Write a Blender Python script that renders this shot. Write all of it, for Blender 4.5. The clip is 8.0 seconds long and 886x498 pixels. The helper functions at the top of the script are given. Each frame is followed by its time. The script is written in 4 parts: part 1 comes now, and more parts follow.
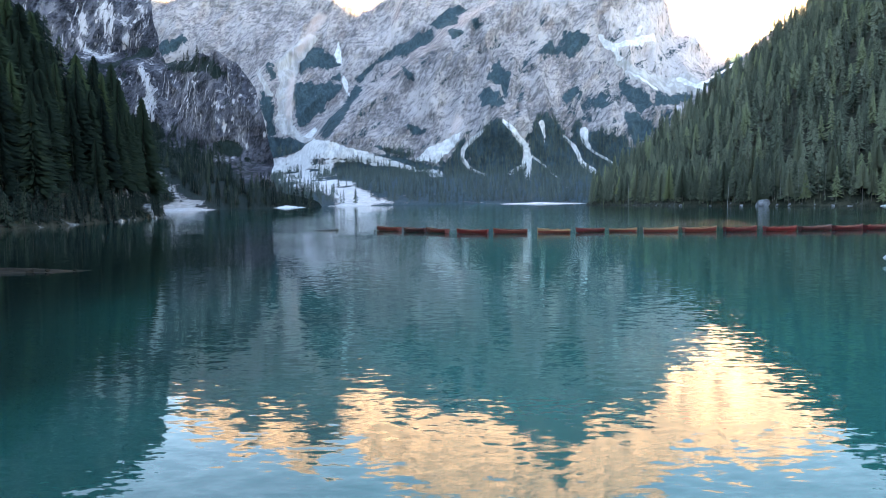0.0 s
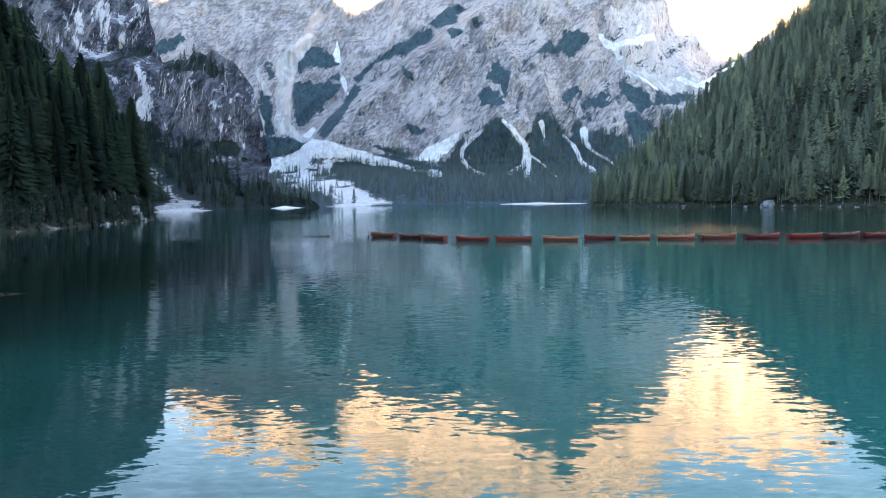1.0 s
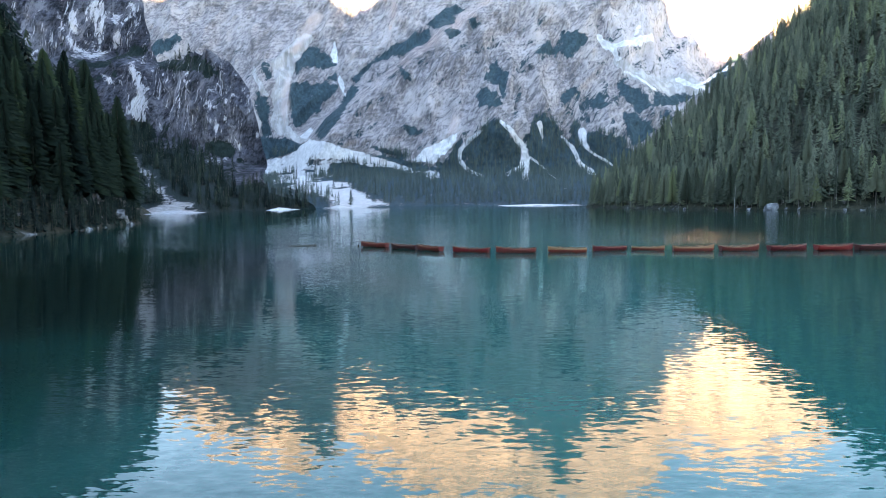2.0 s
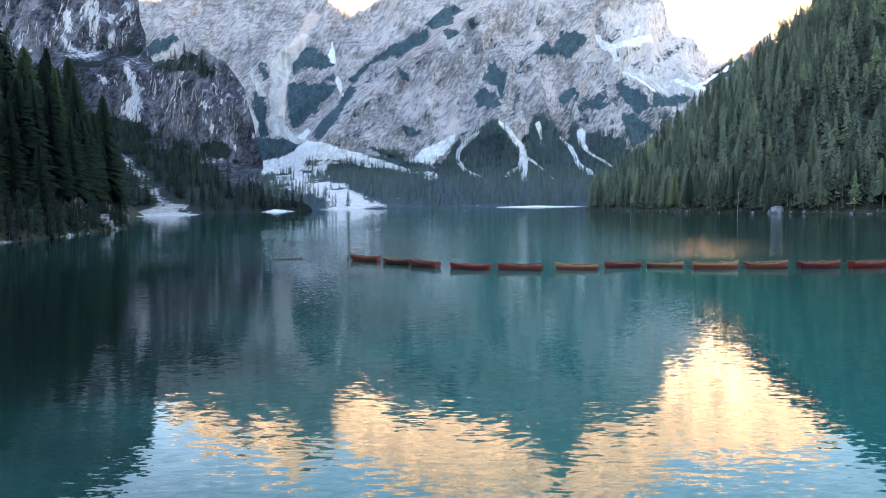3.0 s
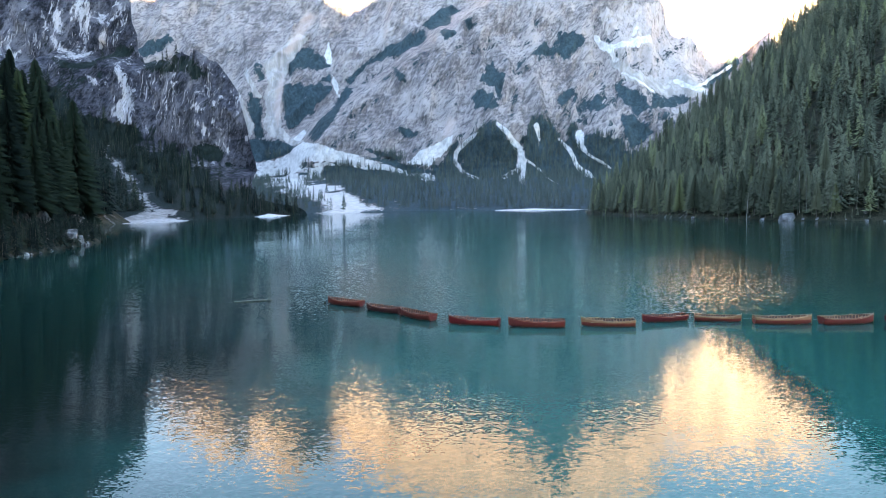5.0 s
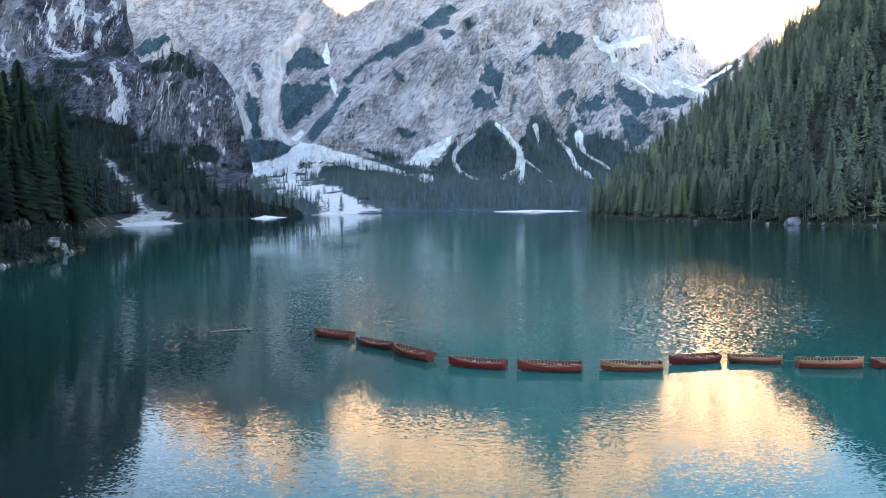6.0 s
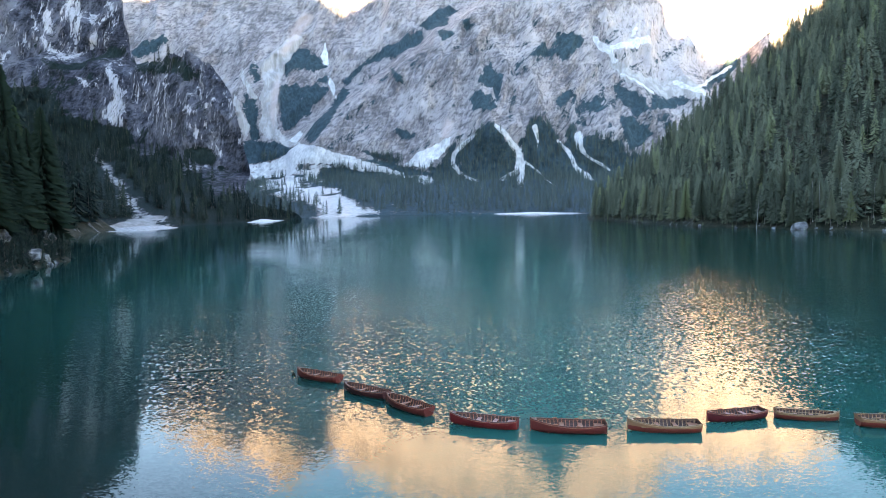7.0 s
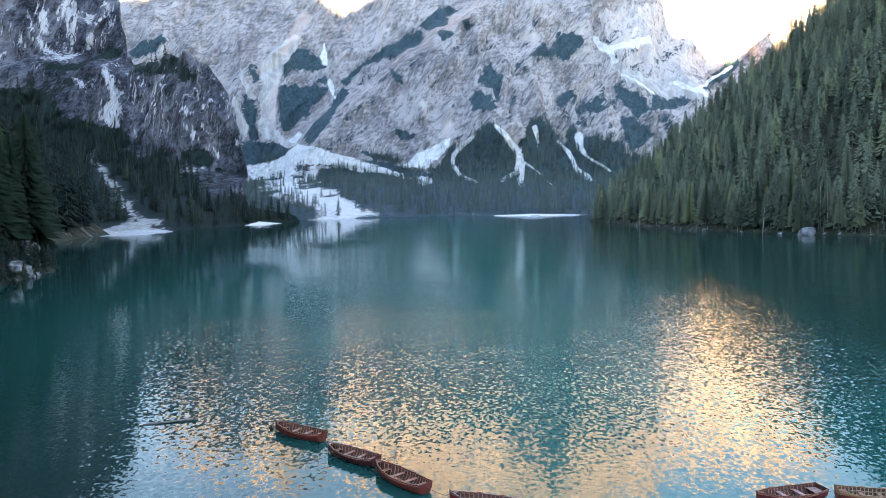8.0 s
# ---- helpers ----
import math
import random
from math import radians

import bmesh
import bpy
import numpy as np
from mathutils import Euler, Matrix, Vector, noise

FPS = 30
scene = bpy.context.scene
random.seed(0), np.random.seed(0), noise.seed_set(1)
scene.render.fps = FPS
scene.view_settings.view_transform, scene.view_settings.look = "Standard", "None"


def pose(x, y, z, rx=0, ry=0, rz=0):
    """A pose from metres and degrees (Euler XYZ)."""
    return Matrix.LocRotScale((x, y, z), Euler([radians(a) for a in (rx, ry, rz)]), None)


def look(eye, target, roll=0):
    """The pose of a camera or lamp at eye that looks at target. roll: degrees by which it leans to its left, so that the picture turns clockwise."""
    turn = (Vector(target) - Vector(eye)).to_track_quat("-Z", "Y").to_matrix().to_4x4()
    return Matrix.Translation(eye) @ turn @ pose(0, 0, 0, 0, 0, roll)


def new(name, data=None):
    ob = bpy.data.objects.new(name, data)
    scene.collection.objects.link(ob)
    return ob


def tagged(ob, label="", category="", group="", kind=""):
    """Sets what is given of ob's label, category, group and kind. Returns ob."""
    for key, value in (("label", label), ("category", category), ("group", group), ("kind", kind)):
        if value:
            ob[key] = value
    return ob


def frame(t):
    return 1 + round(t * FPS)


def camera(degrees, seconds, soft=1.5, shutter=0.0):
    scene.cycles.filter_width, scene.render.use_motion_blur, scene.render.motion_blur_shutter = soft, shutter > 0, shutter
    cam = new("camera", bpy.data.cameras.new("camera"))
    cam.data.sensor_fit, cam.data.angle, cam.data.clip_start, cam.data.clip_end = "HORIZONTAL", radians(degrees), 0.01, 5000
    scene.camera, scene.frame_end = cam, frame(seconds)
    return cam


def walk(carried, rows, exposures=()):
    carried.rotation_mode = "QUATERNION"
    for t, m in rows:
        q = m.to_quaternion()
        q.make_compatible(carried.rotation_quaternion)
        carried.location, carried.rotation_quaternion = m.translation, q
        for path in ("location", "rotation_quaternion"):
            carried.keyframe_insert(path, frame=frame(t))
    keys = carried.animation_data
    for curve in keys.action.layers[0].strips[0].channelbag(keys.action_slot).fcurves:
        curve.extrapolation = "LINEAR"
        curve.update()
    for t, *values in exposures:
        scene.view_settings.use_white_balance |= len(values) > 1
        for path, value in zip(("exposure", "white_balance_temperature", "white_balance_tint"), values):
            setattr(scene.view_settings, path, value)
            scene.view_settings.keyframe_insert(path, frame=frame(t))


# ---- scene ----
cam = camera(66.0, 8.0, soft=0.9)
PATH = [
    (0, (0.635, 0.017, 4.293), (0.576, 2.011, 4.154), -0.6),
    (0.5, (0.661, 3.304, 4.593), (0.604, 5.299, 4.453), -0.5),
    (1, (0.618, 6.651, 4.934), (0.561, 8.645, 4.794), -0.6),
    (1.5, (0.643, 10.223, 5.301), (0.589, 12.217, 5.162), -0.6),
    (3, (0.667, 21.082, 6.817), (0.622, 23.077, 6.681), -0.5),
    (3.5, (0.639, 24.707, 7.539), (0.596, 26.702, 7.403), -0.5),
    (4, (0.579, 28.385, 8.345), (0.539, 30.38, 8.208), -0.5),
    (4.5, (0.533, 32.004, 9.085), (0.493, 33.999, 8.951), -0.6),
    (6, (0.283, 42.557, 11.701), (0.25, 44.552, 11.566), -0.5),
    (6.5, (0.236, 46.161, 12.621), (0.203, 48.157, 12.487), -0.6),
    (7, (0.148, 49.688, 13.567), (0.117, 51.684, 13.434), -0.6),
    (7.5, (0.109, 53.146, 14.629), (0.078, 55.141, 14.496), -0.6),
    (8, (0.107, 56.611, 15.656), (0.077, 58.606, 15.523), -0.6),
]
walk(cam, [(t, look(eye, target, roll)) for t, eye, target, roll in PATH], exposures=[(0.0, 4.35, 8700.0, 18.0)])
# ---- light ----
SUN_UP = 7.0
world = bpy.data.worlds.new("world")
scene.world = world
world.use_nodes = True
sky = world.node_tree.nodes.new("ShaderNodeTexSky")
sky.sky_type, sky.sun_disc = "NISHITA", False
sky.sun_elevation, sky.sun_rotation, sky.altitude = radians(SUN_UP), radians(180), 1500
sky.dust_density, sky.ozone_density = 0.15, 2.3
world.node_tree.links.new(sky.outputs[0], world.node_tree.nodes["Background"].inputs["Color"])
world.node_tree.nodes["Background"].inputs["Strength"].default_value = 0.15
lamp = bpy.data.lights.new("sun", "SUN")
lamp.energy, lamp.angle, lamp.color = 9.6, radians(0.4), (1.0, 0.82, 0.50)
sun = new("sun", lamp)
sun.matrix_world = look((0, -200, 300), (0, 800, 300 - 1000 * math.tan(radians(SUN_UP))))


# ---- noise and sheets ----
def lattice(i, j, k, seed):
    h = (i * 374761393 + j * 668265263 + k * 1274126177 + seed * 974711) & 0xFFFFFFFF
    h = ((h ^ (h >> 13)) * 1103515245) & 0xFFFFFFFF
    h = ((h ^ (h >> 16)) * 2654435769) & 0xFFFFFFFF
    return ((h ^ (h >> 15)) & 0xFFFFFF) / 0xFFFFFF


def value_noise(x, y, z=0.0, seed=0):
    """Smooth noise from -1 to 1."""
    x, y, z = np.broadcast_arrays(np.asarray(x, float), np.asarray(y, float), np.asarray(z, float))
    i, j, k = (np.floor(a).astype(np.int64) for a in (x, y, z))
    u, v, w = (a - b for a, b in ((x, i), (y, j), (z, k)))
    u, v, w = (a * a * a * (a * (a * 6 - 15) + 10) for a in (u, v, w))
    out = 0
    for di, wi in ((0, 1 - u), (1, u)):
        for dj, wj in ((0, 1 - v), (1, v)):
            for dk, wk in ((0, 1 - w), (1, w)):
                out = out + wi * wj * wk * lattice(i + di, j + dj, k + dk, seed)
    return out * 2 - 1


def fbm(x, y, z=0.0, octaves=4, seed=0):
    out, size = 0, 0.5
    for o in range(octaves):
        out, size = out + size * value_noise(x, y, z, seed + o), size * 0.5
        x, y, z = (0.8 * x - 0.6 * y) * 2.03 + 5.1, (0.6 * x + 0.8 * y) * 2.03 + 1.7, z * 2.03 + 9.2
    return out


def ridged(x, y, z=0.0, octaves=4, seed=0):
    out, size = 0, 0.5
    for o in range(octaves):
        out, size = out + size * (1 - 2 * np.abs(value_noise(x, y, z, seed + o))), size * 0.5
        x, y, z = (0.95 * x - 0.31 * y) * 2.07 + 3.1, (0.31 * x + 0.95 * y) * 2.07 + 7.7, z * 2.07 + 1.2
    return out


def raw_mesh(name, verts, faces, material, marks=None, flat=False):
    """A mesh from arrays of corners and of faces with equally many corners, with float marks on its corners."""
    me = bpy.data.meshes.new(name)
    verts, faces = np.asarray(verts, np.float32), np.asarray(faces, np.int32)
    n = faces.shape[1]
    me.vertices.add(len(verts))
    me.vertices.foreach_set("co", verts.ravel())
    me.loops.add(faces.size)
    me.loops.foreach_set("vertex_index", faces.ravel())
    me.polygons.add(len(faces))
    me.polygons.foreach_set("loop_start", np.arange(0, faces.size, n, dtype=np.int32))
    me.polygons.foreach_set("use_smooth", np.full(len(faces), not flat))
    for key, value in (marks or {}).items():
        me.attributes.new(key, "FLOAT", "POINT").data.foreach_set("value", np.asarray(value, np.float32).ravel())
    me.update(calc_edges=True)
    for m in material if isinstance(material, (list, tuple)) else [material]:
        me.materials.append(m)
    return me


def sheet(name, P, material, marks=None, flat=False):
    """A top-level mesh over a grid of places, shape (columns, rows, 3)."""
    n, m = P.shape[:2]
    q = (np.arange(n - 1)[:, None] * m + np.arange(m - 1)).ravel()
    return new(name, raw_mesh(name, P.reshape(-1, 3), np.stack((q, q + m, q + m + 1, q + 1), 1), material, marks, flat))


def stroke(points, U, V, ragged):
    """1 on a line of (place, height, half width), fading out unevenly beside it."""
    best = np.full(U.shape, 9.0)
    for (a, b, r), (c, d, s) in zip(points, points[1:]):
        lo, hi = min(a, c) - 3 * max(r, s), max(a, c) + 3 * max(r, s)
        t = np.clip(((U - a) * (c - a) + (V - b) * (d - b)) / max(1e-6, (c - a) ** 2 + (d - b) ** 2), 0, 1)
        gap = np.hypot(U - a - t * (c - a), V - b - t * (d - b)) / (r + t * (s - r) + 1e-6)
        best = np.minimum(best, gap)
    return 1 - smooth(0.25, 1.9, best + ragged)


def patch(points, U, V, soft):
    """1 inside an outline of (place, height), 0 outside it, with an edge as wide as soft."""
    out = np.zeros(U.shape)
    q = np.array(points, float)
    near = (U > q[:, 0].min() - 3 * soft) & (U < q[:, 0].max() + 3 * soft) & (V > q[:, 1].min() - 3 * soft) & (V < q[:, 1].max() + 3 * soft)
    u, v = U[near], V[near]
    best, inside = np.full(u.shape, 1e9), np.zeros(u.shape, bool)
    for (a, b), (c, d) in zip(q, np.roll(q, -1, 0)):
        t = np.clip(((u - a) * (c - a) + (v - b) * (d - b)) / max(1e-6, (c - a) ** 2 + (d - b) ** 2), 0, 1)
        best = np.minimum(best, np.hypot(u - a - t * (c - a), v - b - t * (d - b)))
        inside ^= ((b > v) != (d > v)) & (u < (c - a) * (v - b) / (d - b + 1e-9 * (d == b)) + a)
    out[near] = smooth(-soft, soft, np.where(inside, best, -best))
    return out


def smooth(a, b, x):
    t = np.clip((x - a) / (b - a), 0, 1)
    return t * t * (3 - 2 * t)


def far_y(X, Z):
    """How far back the far valley wall stands at the place X and height Z: shore, valley floor, then the rock face."""
    shore = np.interp(X, (-260, -171, -81, 68, 200), (640, 718, 863, 892, 880))
    floor = shore + (1500 - shore) * np.clip(Z / 60, 0, 1)
    face = 0.7 * np.maximum(Z - 60, 0)
    edge_l = np.interp(Z, (60, 190, 330, 520, 700), (-390, -330, -150, 60, 160))
    edge_r = np.interp(Z, (60, 200, 330, 480, 700), (700, 640, 560, 520, 480))
    buttress = smooth(-20, 90, X - edge_l) * smooth(-20, 120, edge_r - X) * np.clip(Z / 60, 0, 1)
    cirque = smooth(520, 760, X) * smooth(240, 330, Z)
    return floor + face - 130 * buttress + 260 * cirque


def left_y(X, Z):
    """How far back the left wall stands: shore, forested talus, lower cliff, ledge, upper cliff."""
    shore = np.interp(X, (-1000, -400, -260, -190, -165, -150), (250, 320, 400, 470, 600, 690))
    back = np.interp(X, (-380, -320, -250), (770, 770, 700))
    talus = shore + (back - shore) * np.clip(Z / np.interp(X, (-330, -250, -190), (80, 54, 42)), 0, 1) ** 0.8
    return talus + 0.3 * np.maximum(Z - 80, 0) + 40 * smooth(166, 194, Z + 22 * fbm(X / 45, 0.0, octaves=3, seed=15))


def far_lift(X, Z):
    """How far buttresses, ribs and gullies stand out of the far face."""
    up = smooth(62, 150, Z)
    bent = 0.3 * fbm(X / 90, Z / 90, octaves=2, seed=3)
    lift = up * (60 * fbm(X / 260, Z / 420, octaves=4, seed=11) + 24 * ridged((X - 0.8 * Z) / 95, (X + Z) / 420, octaves=3, seed=16)
                 + 42 * ridged(X / 110 + bent, Z / 330, octaves=4, seed=21) + 13 * ridged(X / 34 + bent - 0.004 * Z, Z / 110, octaves=3, seed=31)
                 + 3 * fbm(X / 13, Z / 16, octaves=3, seed=41) + 3.5 * ridged((X + 0.3 * Z) / 160, (Z - 0.1 * X) / 16, octaves=2, seed=51))
    lift = lift + (1 - up) * smooth(0, 6, Z) * 4 * fbm(X / 30, Z / 6, octaves=3, seed=61)
    return lift


def left_lift(X, Z):
    """The relief of the left wall."""
    up = smooth(60, 110, Z)
    lift = up * (16 * fbm(X / 70, Z / 90, octaves=4, seed=12) + 13 * ridged(X / 34 + 0.4 * fbm(X / 30, Z / 30, octaves=2, seed=2), Z / 90, octaves=4, seed=22)
                 + 5 * ridged(X / 13, Z / 30, octaves=3, seed=32) + 2 * fbm(X / 6, Z / 7, octaves=3, seed=42))
    lift = lift + (1 - up) * smooth(0, 5, Z) * 9 * fbm(X / 26, Z / 20, octaves=4, seed=62)
    return lift



# ---- materials ----
class Nodes:
    """A short way to wire a node material."""

    def __init__(self, name):
        self.material = bpy.data.materials.new(name)
        self.material.use_nodes = True
        self.tree = self.material.node_tree
        self.shader = self.tree.nodes["Principled BSDF"]
        self.place = self.tree.nodes.new("ShaderNodeTexCoord").outputs["Object"]

    def wire(self, socket, value):
        if isinstance(value, bpy.types.NodeSocket):
            self.tree.links.new(value, socket)
        else:
            socket.default_value = value if not isinstance(value, tuple) or len(value) != 3 or socket.type == "VECTOR" else (*value, 1)

    def noise(self, scale, detail=4.0, stretch=(1, 1, 1), rough=0.55, distort=0.0, colour=False, vector=None, tilt=0.0):
        m = self.tree.nodes.new("ShaderNodeMapping")
        m.inputs["Scale"].default_value = stretch
        if tilt:
            r = self.tree.nodes.new("ShaderNodeMapping")
            r.inputs["Rotation"].default_value = (0, radians(tilt), 0)
            self.wire(r.inputs["Vector"], vector or self.place)
            vector = r.outputs[0]
        self.wire(m.inputs["Vector"], vector or self.place)
        n = self.tree.nodes.new("ShaderNodeTexNoise")
        self.wire(n.inputs["Vector"], m.outputs[0])
        for key, value in (("Scale", scale), ("Detail", detail), ("Roughness", rough), ("Distortion", distort)):
            n.inputs[key].default_value = value
        return n.outputs["Color" if colour else "Fac"]

    def cells(self, scale, stretch=(1, 1, 1), vector=None, edge=False):
        """Random grey per cell of a broken pattern, or the distance to its joints."""
        m = self.tree.nodes.new("ShaderNodeMapping")
        m.inputs["Scale"].default_value = stretch
        self.wire(m.inputs["Vector"], vector or self.place)
        n = self.tree.nodes.new("ShaderNodeTexVoronoi")
        n.feature = "DISTANCE_TO_EDGE" if edge else "F1"
        n.inputs["Scale"].default_value = scale
        self.wire(n.inputs["Vector"], m.outputs[0])
        if edge:
            return n.outputs["Distance"]
        p = self.tree.nodes.new("ShaderNodeSeparateColor")
        self.wire(p.inputs[0], n.outputs["Color"])
        return p.outputs[0]

    def warped(self, scale, amount):
        """The place, pushed about by noise."""
        n = self.noise(scale, 5, (1, 1, 1), 0.6, 0.0, True)
        a = self.tree.nodes.new("ShaderNodeVectorMath")
        a.operation = "MULTIPLY_ADD"
        self.wire(a.inputs[0], n)
        a.inputs[1].default_value = (amount, amount, amount)
        self.wire(a.inputs[2], self.place)
        return a.outputs[0]

    def mark(self, name):
        a = self.tree.nodes.new("ShaderNodeAttribute")
        a.attribute_name = name
        return a.outputs["Fac"]

    def math(self, how, a, b=0.0, c=0.0):
        n = self.tree.nodes.new("ShaderNodeMath")
        n.operation = how
        for s, v in zip(n.inputs, (a, b, c)):
            self.wire(s, v)
        return n.outputs[0]

    def step(self, value, lo, hi, out_lo=0.0, out_hi=1.0):
        n = self.tree.nodes.new("ShaderNodeMapRange")
        n.interpolation_type = "SMOOTHSTEP"
        for s, v in zip(n.inputs, (value, lo, hi, out_lo, out_hi)):
            self.wire(s, v)
        return n.outputs[0]

    def mix(self, fac, a, b, how="MIX"):
        n = self.tree.nodes.new("ShaderNodeMix")
        n.data_type, n.blend_type = "RGBA", how
        self.wire(n.inputs[0], fac), self.wire(n.inputs[6], a), self.wire(n.inputs[7], b)
        return n.outputs[2]

    def random(self):
        return self.tree.nodes.new("ShaderNodeObjectInfo").outputs["Random"]

    def bump(self, height, strength, distance):
        n = self.tree.nodes.new("ShaderNodeBump")
        n.inputs["Strength"].default_value, n.inputs["Distance"].default_value = strength, distance
        self.wire(n.inputs["Height"], height)
        self.wire(self.shader.inputs["Normal"], n.outputs[0])

    def done(self, colour, rough=0.8, spec=0.3):
        self.wire(self.shader.inputs["Base Color"], colour)
        self.wire(self.shader.inputs["Roughness"], rough)
        self.wire(self.shader.inputs["Specular IOR Level"], spec)
        return self.material


def rock_face(name, light, dark, pale, green, size, rubble_shade=1.0):
    """Limestone with streaks, strata and cracks, and scrub, scree and snow where the marks say."""
    k = Nodes(name)
    bent = k.warped(0.05 * size, 4.0 / size)
    mass = k.noise(0.014 * size, 12, (1, 1, 0.55), 0.7, 0.5)
    streak = k.noise(0.10 * size, 8, (1.5, 0.5, 0.30), 0.78, 0.2, vector=bent, tilt=-20)
    strata = k.noise(0.10 * size, 8, (0.22, 0.3, 1.6), 0.78, 0.2, vector=bent, tilt=10)
    fleck = k.noise(0.14 * size, 7, (1.7, 0.6, 0.55), 0.80, 0.2, vector=bent, tilt=-38)
    slash = k.step(k.noise(0.06 * size, 9, (1.8, 1, 0.30), 0.7, 0.3, vector=bent, tilt=-42), 0.545, 0.60)
    grain = k.noise(0.16 * size, 6, (1, 1, 0.6), 0.75)
    tone = k.math("ADD", k.math("MULTIPLY", mass, 0.30), k.math("ADD", k.math("MULTIPLY", streak, 0.26), k.math("ADD", k.math("MULTIPLY", strata, 0.20), k.math("MULTIPLY", fleck, 0.24))))
    colour = k.mix(k.step(tone, 0.43, 0.55), dark, light)
    colour = k.mix(k.math("MULTIPLY", k.step(mass, 0.5, 0.62), 0.35), colour, k.mix(0.5, colour, pale))
    nicks = k.step(fleck, 0.38, 0.46, 0.75, 0.0)
    colour = k.mix(k.math("MAXIMUM", nicks, k.math("MULTIPLY", slash, 0.6)), colour, k.mix(0.35, dark, green))
    shards = k.noise(0.075 * size, 8, (1.5, 1, 0.20), 0.78, 0.4, vector=bent, tilt=-10)
    bare = k.step(k.math("ADD", k.mark("pale"), k.math("MULTIPLY", k.math("SUBTRACT", shards, 0.5), 3.6)), 0.50, 0.70)
    colour = k.mix(bare, colour, k.mix(k.step(streak, 0.36, 0.56), k.mix(0.65, dark, pale), pale))
    leaf = k.mix(k.step(grain, 0.35, 0.65), green, tuple(c * 1.8 for c in green))
    bush = k.noise(0.055 * size, 11, (1.5, 1, 0.5), 0.76, 0.5, tilt=-30)
    scrub = k.step(k.math("ADD", k.mark("veg"), k.math("MULTIPLY", k.math("SUBTRACT", bush, 0.5), 3.0)), 0.46, 0.56)
    colour = k.mix(scrub, colour, leaf)
    # The factor on both colours dims scree on a wall that lies in shade.
    rubble = k.mix(k.step(k.noise(0.05 * size, 8, (1.4, 1, 0.3), 0.7), 0.40, 0.60), tuple(rubble_shade * c for c in (0.33, 0.295, 0.285)), tuple(rubble_shade * c for c in (0.50, 0.455, 0.44)))
    loose = k.step(k.math("ADD", k.mark("scree"), k.math("MULTIPLY", k.math("SUBTRACT", streak, 0.5), 2.2)), 0.40, 0.58)
    colour = k.mix(loose, colour, rubble)
    colour = k.mix(k.math("MULTIPLY", k.mark("rust"), 0.6), colour, (0.60, 0.44, 0.40))
    white = k.mix(k.step(grain, 0.36, 0.6), (0.48, 0.45, 0.445), (0.70, 0.665, 0.66))
    torn = k.noise(0.10 * size, 8, (1.3, 1, 0.4), 0.72, 0.4)
    colour = k.mix(k.step(k.math("ADD", k.mark("snow"), k.math("MULTIPLY", k.math("SUBTRACT", torn, 0.5), 1.8)), 0.44, 0.54), colour, white)
    k.bump(k.math("ADD", k.math("ADD", tone, k.math("MULTIPLY", grain, 0.06)), k.math("MULTIPLY", scrub, 0.10)), 1.0, 22.0 / size)
    return k.done(colour, 0.9, 0.1)


# Its scrub green is lifted and bluish to imitate distance haze.
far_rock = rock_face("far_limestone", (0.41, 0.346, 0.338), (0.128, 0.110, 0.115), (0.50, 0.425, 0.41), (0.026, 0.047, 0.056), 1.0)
# Left wall's copy: stone and scree colours darkened to hold its shade.
near_rock = rock_face("shaded_limestone", (0.088, 0.085, 0.106), (0.010, 0.011, 0.016), (0.44, 0.40, 0.41), (0.009, 0.015, 0.014), 2.4, 0.75)


def forest_floor():
    k = Nodes("forest_floor")
    n = k.noise(0.3, 6)
    colour = k.mix(k.step(n, 0.35, 0.65), (0.010, 0.012, 0.007), (0.034, 0.032, 0.020))
    stone = k.math("MULTIPLY", k.step(k.noise(0.12, 6, (1, 1, 0.6), 0.7, 0.6), 0.56, 0.64), k.mark("bare"))
    colour = k.mix(stone, colour, k.mix(k.step(k.noise(1.1, 5), 0.4, 0.6), (0.06, 0.057, 0.06), (0.24, 0.23, 0.23)))
    k.bump(k.noise(0.8, 6, (1, 1, 1), 0.65), 0.8, 1.2)
    return k.done(colour, 0.9, 0.15)


def foliage(name, low, high, fresh, by_mark):
    k = Nodes(name)
    tint = k.mark("tint") if by_mark else k.random()
    colour = k.mix(tint, low, high)
    colour = k.mix(k.step(tint, 0.86, 0.97), colour, fresh)
    colour = k.mix(k.step(k.noise(0.9, 3), 0.3, 0.7), k.mix(0.3, colour, (0.006, 0.012, 0.008)), colour)
    return k.done(colour, 0.8, 0.03)


ground_green = forest_floor()
# Left-bank needles in near-black green: the bank's shade held in the colour.
shaded_bank_needles = foliage("shaded_spruce_needles", (0.005, 0.009, 0.007), (0.020, 0.030, 0.019), (0.036, 0.052, 0.025), False)
forest_needles = foliage("forest_needles", (0.042, 0.053, 0.038), (0.156, 0.168, 0.114), (0.165, 0.18, 0.098), True)
# Darker copy of the forest needles, shade included, for the left slopes.
shaded_slope_needles = foliage("shaded_slope_needles", (0.005, 0.009, 0.009), (0.024, 0.034, 0.028), (0.038, 0.050, 0.033), True)

# Bluish, lightened needles: haze over the far valley mixed into the colour.
hazed_valley_needles = foliage("hazed_valley_needles", (0.044, 0.066, 0.067), (0.092, 0.122, 0.110), (0.11, 0.14, 0.115), True)


def plain(name, a, b, scale, rough=0.7, spec=0.3, stretch=(1, 1, 1), relief=0.0):
    k = Nodes(name)
    n = k.noise(scale, 6, stretch, 0.6)
    if relief:
        k.bump(n, 0.6, relief)
    return k.done(k.mix(k.step(n, 0.35, 0.65), a, b), rough, spec)


